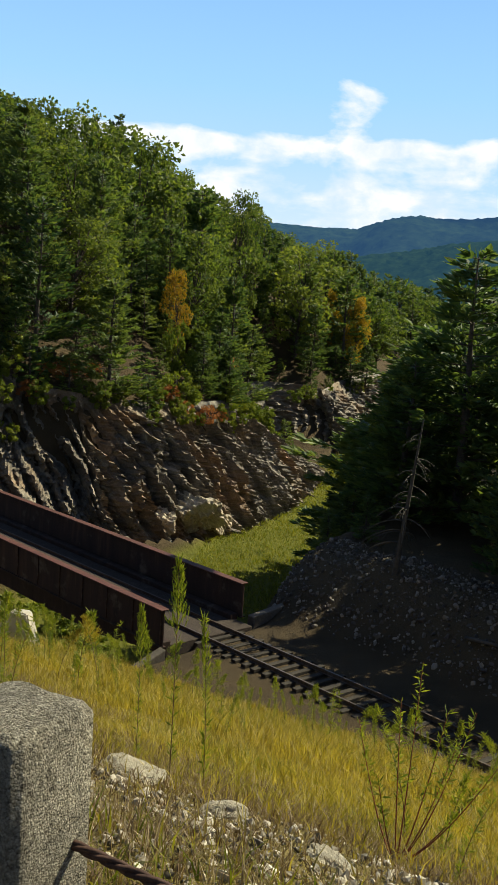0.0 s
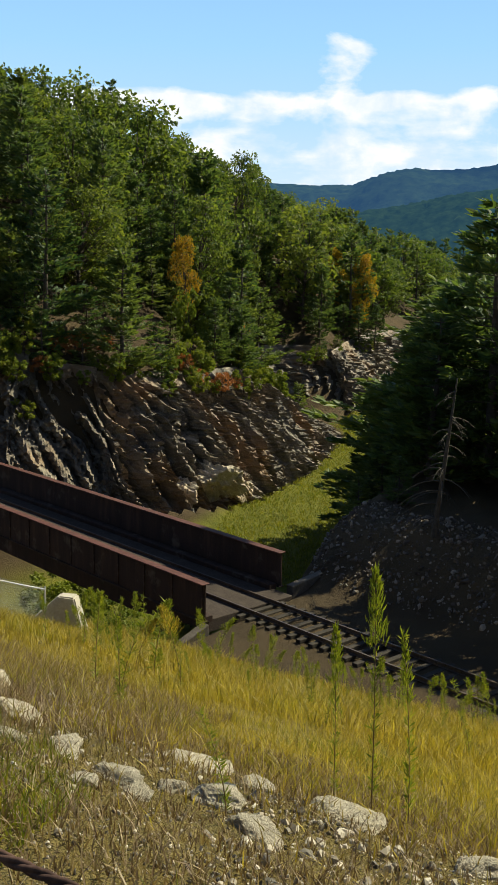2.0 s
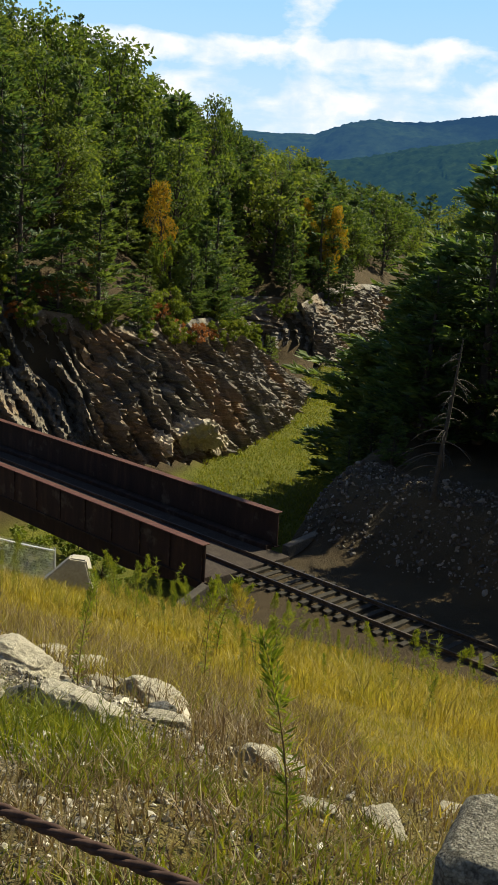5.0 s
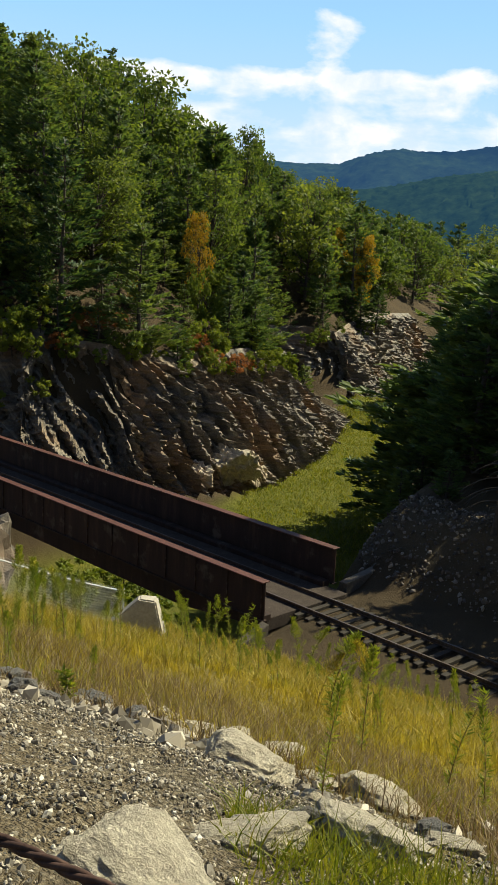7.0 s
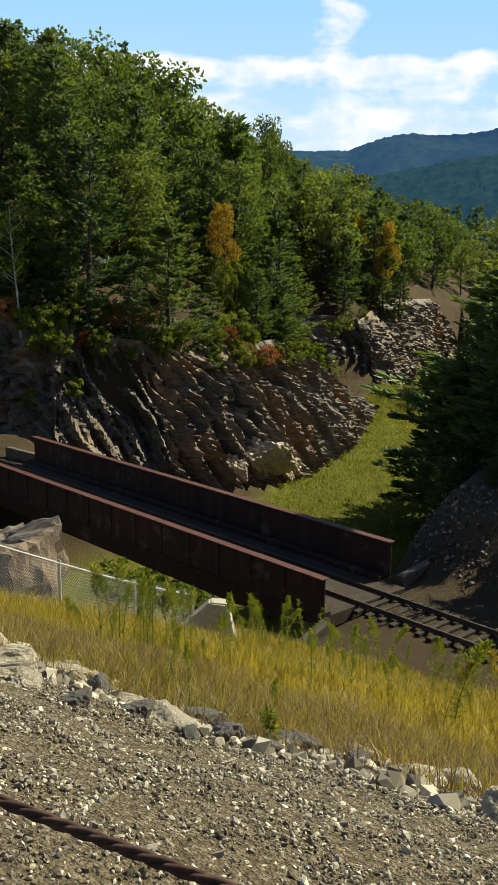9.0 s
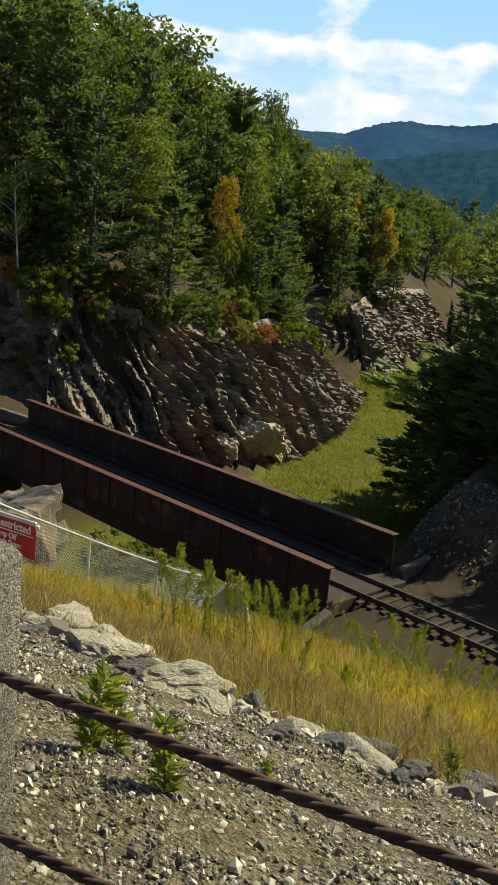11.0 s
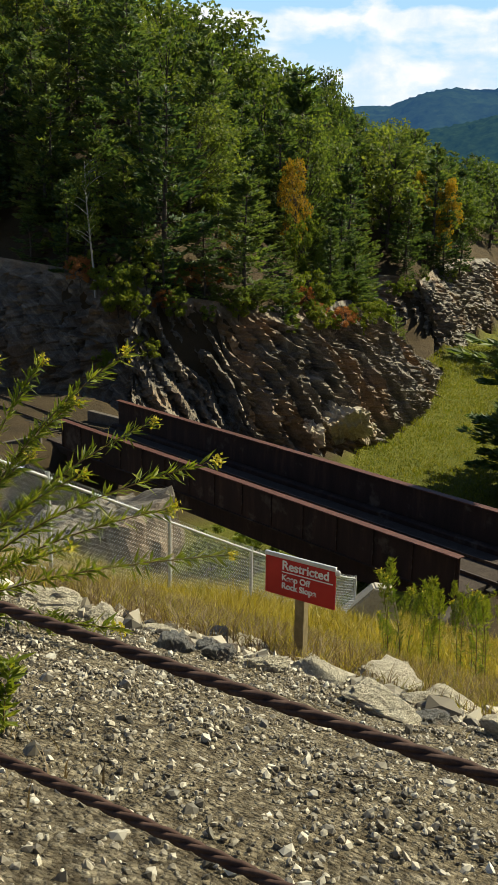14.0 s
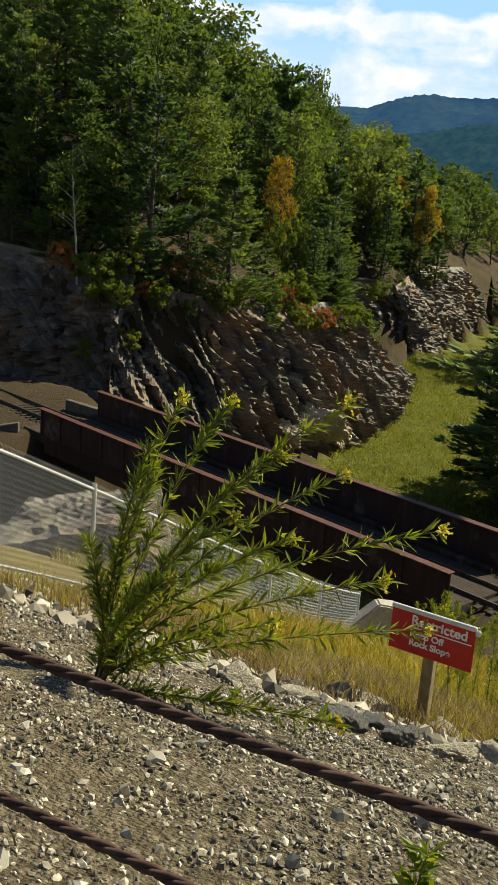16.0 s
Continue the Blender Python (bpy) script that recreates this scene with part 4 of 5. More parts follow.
def plant(kind, x, y, top=None, height=None, sink=0.15, fat=1.0, label="", z=None):
    """Sets a tree of a kind on the ground, with its top at a height above the datum or of a given height."""
    z = (land_at(x, y) if z is None else z) - sink
    if y > 80 and x < 0.1 * y:
        top = min(z + height if top is None else top, crown_limit(x, y))
    h = (top - z) if top is not None else height
    h = max(h, 0.6)
    k = h / 12.0
    m = Matrix.Translation((x, y, z)) @ Matrix.Rotation(rng.uniform(0, 6.28), 4, "Z") @ Matrix.Diagonal((k * fat, k * fat, k, 1))
    if kind in used:
        ob = copy_thing(KINDS[kind], m)
        ob.matrix_basis = m
    else:
        ob = KINDS[kind]
        ob.matrix_basis = m
        used.add(kind)
    if label:
        tagged(ob, label)
    return ob


# trees that stand out, by place and top
plant("pine0", -22.9, 76.8, top=3.5, fat=1.35)
plant("pine1", -28.6, 75, top=9.6, fat=1.15)
plant("pine2", -23.4, 113, top=16.4, fat=1.1)
plant("pine0", -27, 97, top=11.5)
plant("pine1", -33, 84, top=11.0, fat=1.1)
plant("broad0", -24.8, 150, top=20.4, fat=0.62)
plant("broad2", -53, 135, top=31)
plant("broad1", -43, 134, top=29.5, fat=1.1)
plant("broad0", -36, 130, top=26.5)
plant("broad2", -29.5, 125, top=22.2)
plant("broad0", -61, 128, top=31)
plant("autumn", -21.3, 93.5, top=5.6, fat=0.62)
plant("autumn", -10.6, 160, top=6.8, fat=0.6)
plant("autumn", -6.0, 161, top=6.2, fat=0.6)
for bx, by in ((-11.2, 155), (-8.7, 155.5), (-6.2, 156), (-3.6, 157)):
    plant("pine0", bx, by, height=6.5, z=-8.8, fat=1.3)
plant("autumn", -25.0, 83, top=-0.5, fat=0.9)
plant("pine1", -32.2, 76.5, top=5.5)
plant("pine2", -35.5, 78, top=6.5, fat=1.3)
plant("pine0", -30.6, 79.5, top=7.5)
plant("bush0", -30.0, 73.6, height=2.6)
plant("bush1", -33.4, 73.4, height=2.2)
plant("pine2", -36, 74, top=3.0, fat=1.2)
plant("pine0", -40, 80, top=9, fat=1.3)
plant("russet", -26.2, 75.0, height=2.2)
plant("russet", -27.6, 74.6, height=1.5)
plant("russet", -24.9, 78.6, height=1.7)
plant("russet", -16.8, 101, height=5.0, fat=0.4)
for bx, by, bh in ((-15, 48, 2.6), (-17.5, 52, 3.0), (-13.2, 44.5, 2.4), (-19.5, 49, 3.2), (-11.5, 50, 2.0), (-21, 43, 3.0), (-16, 41, 2.6), (-23, 39.5, 2.8), (-17, 33.5, 1.8), (-15, 32.5, 1.5), (-19, 31.5, 2.0), (-13.4, 31, 1.2), (-16.5, 36.5, 2.2), (-14.2, 37.5, 2.0)):
    plant("bush0", bx, by, height=bh, fat=1.3, label="green bush on the floor of the cut under the bridge")
plant("bush0", -31.0, 70.5, height=3.6, z=-6.5)
plant("bush0", -27.0, 71.5, height=2.6, z=-6.8)
plant("bush1", -28.5, 69.0, height=2.0, z=-9.5)
plant("bush1", -31.5, 68.5, height=1.7, z=-10.2)
plant("bush0", -24.5, 75.0, height=2.5, z=-6.8)
plant("bush1", -22.0, 77.5, height=2.8, z=-7.4)
plant("bush0", -20.0, 80.5, height=3.0, z=-7.6)
plant("bush0", -18.6, 84.0, height=4.5, z=-8)
plant("pine0", -17.6, 89.5, top=-0.4, fat=1.3)
plant("pine1", -15.6, 93.5, top=-1.2, fat=1.2)
plant("pine2", -17.0, 95, top=1.5, fat=1.2)
for bx, by in ((-8.5, 140), (-6.5, 146), (-3.0, 155), (-9.5, 134), (-1.5, 160)):
    plant("bush1", bx - 3.0, by, height=2.6, z=-10.5)
plant("bush0", -19.8, 88.5, top=0.5, fat=0.6)

# hillside woods
r2 = np.random.default_rng(5)
spots = [(-22.4, 75.6), (-28.6, 75), (-23.4, 113), (-21.3, 93.5), (-24.8, 150)]
tries = 0
while len(spots) < 175 and tries < 6000:
    tries += 1
    y = r2.uniform(72, 200)
    x = r2.uniform(-0.62 * y - 4, -2)
    dc, sd, top = along(CLIFF, np.array([x]), np.array([y]))
    c = float(dc[0] * sd[0])
    if c < 8.5 or c > 62 or min((x - a) ** 2 + (y - b) ** 2 for a, b in spots) < (3.0 + 0.014 * y) ** 2:
        continue
    if y < 84 and x > -25 or (-27 < x < -19 and y < 97):
        continue
    top = min(land_at(x, y) + r2.uniform(9, 14) + min(4, max(0, (c - 8) * 0.12)), crown_limit(x, y) * r2.uniform(0.88, 1.0))
    if top - land_at(x, y) < 4.5:
        continue
    spots.append((x, y))
    kind = r2.choice(["pine0", "pine1", "pine2", "broad0", "broad1", "broad2"], p=[0.25, 0.24, 0.21, 0.12, 0.09, 0.09])
    if c > 26:
        kind = r2.choice(["farpine0", "farpine1", "farbroad0", "farbroad1"])
    plant(kind, x, y, top=top, fat=r2.uniform(1.0, 1.35) * min(1.5, 11 / (top - land_at(x, y))) ** 0.5)
# undergrowth along the top of the rock
under, tries = [], 0
while len(under) < 85 and tries < 4000:
    tries += 1
    y = r2.uniform(66, 150)
    x = r2.uniform(-0.6 * y, -6)
    dc, sd, top = along(CLIFF, np.array([x]), np.array([y]))
    c = float(dc[0] * sd[0])
    if c < 5.2 or c > 17 or any((x - a) ** 2 + (y - b) ** 2 < 4.5 for a, b in under) or abs(x + 22.4) < 1.6 and y < 77:
        continue
    under.append((x, y))
    kind = r2.choice(["bush0", "bush1", "farpine0", "farpine1", "farbroad0", "russet"], p=[0.2, 0.14, 0.30, 0.22, 0.08, 0.06])
    h = r2.uniform(1.3, 2.6) if kind in ("bush0", "bush1", "russet") else r2.uniform(2.4, 5.5)
    plant(kind, x, y, height=h, fat=r2.uniform(1.2, 1.7) if "pine" in kind else 1.1, sink=0.3)
for i in range(34):
    q = r2.uniform(0, 1)
    line = [(a, b, c) for a, b, c in CLIFF[2:8]]
    j = min(int(q * 5), 4)
    f = q * 5 - j
    ax, ay, at = (line[j][k] + f * (line[j + 1][k] - line[j][k]) for k in range(3))
    gx, gy = line[j + 1][0] - line[j][0], line[j + 1][1] - line[j][1]
    gl = math.hypot(gx, gy)
    back = r2.uniform(4.4, 6.8)
    plant(r2.choice(["bush0", "bush1", "russet"], p=[0.55, 0.38, 0.07]), ax - gy / gl * back, ay + gx / gl * back, height=r2.uniform(1.2, 2.6), z=at - 0.2 - (6.6 - back) * 0.9)
# woods beyond the cut and across the valley floor
tries, far_spots = 0, []
while len(far_spots) < 150 and tries < 6000:
    tries += 1
    y = r2.uniform(130, 330)
    x = r2.uniform(-0.12 * y, 0.30 * y)
    dc, sd, top = along(CLIFF, np.array([x]), np.array([y]))
    ds, _, hw = along(CUT, np.array([x]), np.array([y]))
    if ds[0] < hw[0] + 3 or (0 < dc[0] * sd[0] < 8) or dc[0] * sd[0] > 45 or any((x - a) ** 2 + (y - b) ** 2 < (0.028 * y) ** 2 for a, b in far_spots):
        continue
    far_spots.append((x, y))
    kind = r2.choice(["farpine0", "farpine1", "farbroad0", "farbroad1"])
    top = min(land_at(x, y) + r2.uniform(11, 17), crown_limit(x, y) * r2.uniform(0.7, 1.0))
    if top - land_at(x, y) > 4 and (y > 175 or land_at(x, y) > -15):
        plant(kind, x, y, top=top, fat=r2.uniform(1.0, 1.4))

# dark pines east of the cut; unseen ones by the track are added for shade
for kind, x, y, top, fat in (("pine0", 4.1, 52, 5.6, 1.45), ("pine0", 7.2, 50, 3.2, 1.3), ("pine2", 1.2, 51.5, -0.2, 1.9), ("pine1", 3.0, 69, 1.0, 2.1), ("pine0", -1.2, 71, -6.0, 2.0), ("pine2", -0.4, 64, -4.5, 2.1), ("pine0", 0.4, 77, -9.0, 1.9), ("pine0", 6.2, 40.2, -2, 1.3), ("pine1", 10.8, 39.4, 1, 1.4), ("pine0", 1.2, 66, -2.0, 1.4), ("pine1", 1.4, 60, 0.0, 1.3), ("pine2", 3.6, 72, -1.5, 1.4), ("pine0", 9.5, 41, 0.0, 1.2), ("pine1", 12.2, 37.2, 0.0, 1.2), ("pine2", 16, 35.5, 1.5, 1.2), ("pine0", 20.5, 36, 3, 1.2), ("pine1", 25, 31, 2, 1.2), ("pine2", 7.4, 42.6, -2.5, 1.2), ("pine0", 2.2, 56, 1.5, 1.5), ("pine0", 0.6, 56, -1.0, 1.4), ("pine1", 3.2, 62, 2.0, 1.3),
                             ("pine1", 10.2, 47, 3.8, 1.4), ("pine0", 13.0, 51, 5.0, 1.3), ("pine2", 16.5, 44, 4.0, 1.3), ("pine1", 20, 49, 6, 1.2), ("pine0", 24, 42, 5, 1.2), ("pine0", 10, 57, 6, 1.2),
                             ("pine2", 6.3, 45.5, -2.0, 1.5), ("pine1", 5.8, 60, 4.5, 1.2), ("pine0", 5.0, 72, -2.0, 1.3), ("pine1", 14.5, 80, 1.0, 1.2), ("pine2", 15.5, 92, 0.5, 1.2), ("broad0", 18, 104, 2, 1), ("pine1", 15, 72, 5, 1.2), ("pine1", 12, 140, 2, 1.2), ("pine2", 7, 138, -3, 1.2),
                             ("pine0", 15, 62, 7, 1.2), ("broad1", 18.5, 118, 1, 1), ("pine2", 20, 88, 4, 1.2), ("pine0", 14.5, 38.5, 0.5, 1.4), ("pine1", 29, 47, 6, 1.2), ("pine0", 23, 100, 4, 1.2), ("broad2", 19, 128, 3, 1)):
    far_kind = {"pine0": "farpine0", "pine1": "farpine1", "pine2": "farpine0"}.get(kind, "farbroad0") if y > 75 or x > 13 else kind
    plant(far_kind, x, y, top=top, fat=fat, label="tall dark pine in shade beside the track")
for x, y, h in ((-2.6, 50.5, 2.6), (-1.4, 53, 3.4), (-0.6, 46.5, 2.4), (-2.2, 60, 2.2), (-0.6, 66, 2.6), (1.0, 78, 2.4), (1.8, 92, 3)):
    plant("pine0", x, y, height=h, fat=1.7, label="young bushy pine at the edge of the meadow")


def birch():
    """A slim leaning birch: a pale stem and a thin yellow-green crown."""
    r = np.random.default_rng(91)
    x, y = -33.1, 72.0
    z = land_at(x, y) - 0.2
    t = thing("birch_tree", (x, y, z), "slim leaning birch with a pale stem and sparse yellowing leaves", "tree")
    q = np.linspace(0, 1, 12)
    p = np.stack([-1.2 * q + 0.5 * q ** 2 + 0.1 * np.sin(5 * q), 0.3 * q, 11.0 * q], -1)
    wood = [tube(p, np.linspace(0.11, 0.02, 12), 7)]
    cs = []
    for i in range(22):
        f = r.uniform(0.42, 1.0)
        root = np.array([np.interp(f, q, p[:, k]) for k in range(3)])
        tip = root + np.array([r.normal(0, 0.8), r.normal(0, 0.8), r.uniform(0.3, 1.2)])
        wood.append(tube([root, (root + tip) / 2 + np.array([0, 0, 0.1]), tip], [0.03, 0.02, 0.008], 4))
        cs.append(tip + r.normal(0, 0.34, (48, 3)))
    part("trunk", mesh_from("trunk", *join(wood), M_BIRCH, True), None, t, "pale grey birch bark")
    c = np.concatenate(cs)
    part("crown", mesh_from("crown", *leaf_cloud(c, r.normal(0, 1, c.shape), 0.2, 0.14, r, 0.5), M_BUSH), None, t)


birch()


# ---- dead pine and fallen log by the track ----
def dead_pine():
    r = np.random.default_rng(3)
    z0 = land_at(0.88, 40.9) - 0.2
    t = thing("dead_pine", (0.88, 40.9, z0), "bare grey dead pine with drooping broken limbs", "tree")
    zs = np.linspace(0, 7.0, 10)
    stem = np.stack([0.09 * zs, 0.03 * np.sin(zs), zs], -1)
    part("trunk", mesh_from("trunk", *tube(stem, np.linspace(0.14, 0.03, 10), 8), M_DEADWOOD, True), None, t)
    for i in range(34):
        z = r.uniform(0.9, 6.6)
        az = r.uniform(0, 6.28)
        L = r.uniform(0.8, 2.4) * (1.1 - z / 9)
        q = np.linspace(0, 1, 6)
        p = np.stack([0.09 * z + np.cos(az) * q * L, np.sin(az) * q * L, z + L * (0.15 * q - 0.55 * q ** 2)], -1)
        tw = [tube(p, np.linspace(0.036, 0.012, 6), 4)]
        for j in range(3):
            s = p[r.integers(2, 5)]
            tw.append(tube([s, s + np.array([np.cos(az + 0.8), np.sin(az + 0.8), -0.5]) * L * 0.2, s + np.array([np.cos(az + 0.5), np.sin(az + 0.5), -0.8]) * L * 0.35], [0.016, 0.012, 0.008], 3))
        part("limb", mesh_from("limb", *join(tw), M_DEADWOOD, True), None, t)


dead_pine()


def fallen_log():
    a, b = Vector((3.7, 36.5, land_at(3.7, 36.5) + 0.16)), Vector((6.4, 34.6, land_at(6.4, 34.6) + 0.22))
    pts = [a.lerp(b, i / 6) + Vector((0, 0, 0.03 * math.sin(i))) for i in range(7)]
    v, f = tube(np.array(pts), np.linspace(0.09, 0.05, 7), 8)
    tagged(new("fallen_log", mesh_from("fallen_log", v, f, M_DEADWOOD, True)), "bleached fallen log on the shaded slope", "log")


fallen_log()


# ---- rocks ----
def rock_shape(seed, cuts=16, levels=4, rough=0.11):
    """An angular rock of about unit size: a ball cut by planes, with a rough skin."""
    r = np.random.default_rng(seed)
    bm = bmesh.new()
    bmesh.ops.create_icosphere(bm, subdivisions=levels, radius=1.0)
    n = r.normal(0, 1, (cuts, 3))
    n /= np.linalg.norm(n, axis=1)[:, None]
    h = r.uniform(0.50, 0.95, cuts)
    for v in bm.verts:
        u = np.array(v.co)
        dots = n @ u
        k = np.where(dots > 0.05, h / np.maximum(dots, 0.05), 9)
        s = min(1.15, float(k.min()))
        s *= 1 + rough * noise.noise(Vector(u * 3 + seed)) + rough * 0.5 * noise.noise(Vector(u * 8 + seed)) + rough * 0.5 * (noise.cell(Vector(u * 3.4 + seed)) - 0.5)
        v.co = Vector(u * s)
    return bm


ROCKS = []
for i in range(9):
    for m in (M_BOULDER, M_DARKSTONE):
        bm = rock_shape(100 + i)
        me = bpy.data.meshes.new("rock")
        bm.to_mesh(me)
        bm.free()
        me.materials.append(m)
        ROCKS.append(me)


def boulder(x, y, size, dark=False, wide=1.3, flat=0.55, turn=None, label=""):
    r = random.Random(int((x * 37 + y * 91) * 100))
    me = ROCKS[r.randrange(9) * 2 + (1 if dark else 0)]
    ob = new("boulder", me)
    z = land_at(x, y)
    half = size * (0.36 if x < -5 else 0.30)
    ob.matrix_basis = Matrix.Translation((x, y, z + half * flat * 0.35)) @ Matrix.Rotation(turn if turn is not None else r.uniform(0, 6.28), 4, "Z") @ Matrix.Rotation(r.uniform(-0.3, 0.3) * min(1, 0.4 / size), 4, "X") @ Matrix.Diagonal((half * wide, half, half * flat * 1.2, 1))
    return tagged(ob, label or ("dark angular rock on the gravel edge" if dark else "pale weathered boulder at the edge of the bank"), "boulder", "boulders along the bank")


ALONG = math.atan2(-0.36, 0.93)


def boulders(places, dark=False, flat=0.46):
    """Boulders of place, breadth, one after the other."""
    for x, y, breadth in places:
        boulder(x, y, breadth / 0.95, dark, 1.35, flat, turn=ALONG + 0.6 * math.sin(7 * x))


# beyond the sign and round its foot
boulders(((-12.99, 10.86, 0.50), (-12.17, 9.36, 0.56), (-12.45, 9.9, 0.40), (-11.68, 9.13, 0.38), (-11.4, 9.3, 0.30), (-10.51, 8.46, 0.34), (-13.9, 11.6, 0.5), (-10.90, 10.08, 0.38), (-10.22, 8.65, 0.42), (-10.35, 9.98, 0.32)))
boulders(((-11.06, 8.57, 0.27), (-10.76, 8.44, 0.22), (-11.12, 9.99, 0.30), (-9.58, 8.12, 0.20), (-8.82, 7.78, 0.26), (-10.9, 8.75, 0.2)), True, 0.8)
# the pale row along the gravel's edge
boulders(((-9.85, 8.00, 0.50), (-9.67, 8.52, 0.30), (-9.40, 9.4, 0.66), (-9.83, 9.7, 0.62), (-9.10, 7.93, 0.52), (-9.01, 8.3, 0.32), (-8.64, 7.73, 0.58), (-8.75, 9.4, 0.36), (-8.57, 8.8, 0.46), (-8.35, 7.50, 0.36), (-7.85, 8.2, 0.34), (-7.51, 7.72, 0.50)))
boulders(((-8.20, 8.5, 0.30), (-7.95, 7.32, 0.22), (-7.67, 7.64, 0.24), (-7.40, 8.4, 0.36), (-7.16, 8.00, 0.34), (-6.71, 8.3, 0.34), (-6.9, 7.7, 0.28), (-7.3, 7.4, 0.2), (-6.3, 8.0, 0.26), (-8.9, 8.1, 0.2)), True, 0.8)
boulders(((-6.24, 9.0, 0.50), (-5.9, 8.2, 0.36), (-5.36, 6.84, 0.74), (-5.63, 8.3, 0.58), (-5.24, 8.0, 0.44), (-4.56, 7.45, 0.86), (-4.61, 5.70, 0.78), (-5.11, 5.26, 0.52), (-4.93, 6.50, 0.30), (-4.98, 7.44, 0.40)))
boulders(((-5.01, 5.76, 0.34), (-4.3, 6.3, 0.3)), True, 0.7)
boulders(((-5.45, 4.45, 0.90),), False, 0.30)
# half buried among the weeds
boulders(((-4.23, 6.05, 0.40), (-3.61, 5.73, 0.60), (-3.28, 3.47, 0.56), (-3.02, 5.02, 0.42), (-3.34, 4.98, 0.28), (-2.67, 4.79, 0.40), (-2.76, 4.55, 0.26), (-2.50, 4.62, 0.26), (-1.99, 5.5, 0.34), (-1.88, 4.42, 0.42), (-2.12, 4.84, 0.50), (-2.41, 4.91, 0.26), (-0.84, 4.5, 0.42), (-0.2, 4.05, 0.34)), False, 0.42)
boulders(((-2.45, 5.9, 0.72), (-1.45, 5.0, 0.6)), False, 0.25)

bm = rock_shape(77, 22, 5, 0.10)
me = bpy.data.meshes.new("rock_outcrop")
bm.to_mesh(me)
bm.free()
me.materials.append(M_CLIFF)
oc = new("rock_outcrop", me)
oc.matrix_basis = Matrix.Translation((-21.4, 36.4, -12.6)) @ Matrix.Rotation(0.5, 4, "Z") @ Matrix.Diagonal((4.0, 3.2, 5.6, 1))
tagged(oc, "large brown weathered rock outcrop in front of the bridge", "rock")


def ledge_mesh(seed):
    """A slab broken along its beds, with a stepped, ragged skin."""
    bm = rock_shape(seed, 18, 5, 0.12)
    for v in bm.verts:
        p = v.co.x * 0.5 + v.co.z * 0.87
        v.co += v.co.normalized() * (0.16 * (abs((p * 4.3) % 1 - 0.5) - 0.25) + 0.10 * (noise.cell(Vector((p * 4.3, v.co.y * 2.2, seed))) - 0.5))
    me = bpy.data.meshes.new("rock_ledge")
    bm.to_mesh(me)
    bm.free()
    me.materials.append(M_LEDGE)
    return me


for n, (x, y, z, sx, sy, sz) in enumerate(((-15.1, 78.2, -15.4, 2.8, 2.0, 2.2), (-17.4, 75.7, -16.0, 1.7, 1.6, 1.5), (-13.6, 80.7, -16.3, 1.8, 1.5, 1.4), (-12.0, 97.6, -13.0, 1.3, 1.5, 0.8))):
    ob = new("rock_ledge", ledge_mesh(200 + n))
    ob.matrix_basis = Matrix.Translation((x, y, z)) @ Matrix.Rotation(0.9, 4, "Z") @ Matrix.Rotation(0.5, 4, "Y") @ Matrix.Diagonal((sx, sy, sz, 1))
    tagged(ob, "pale tan ledge jutting from the rock face", "rock", "pale ledges on the cliff")


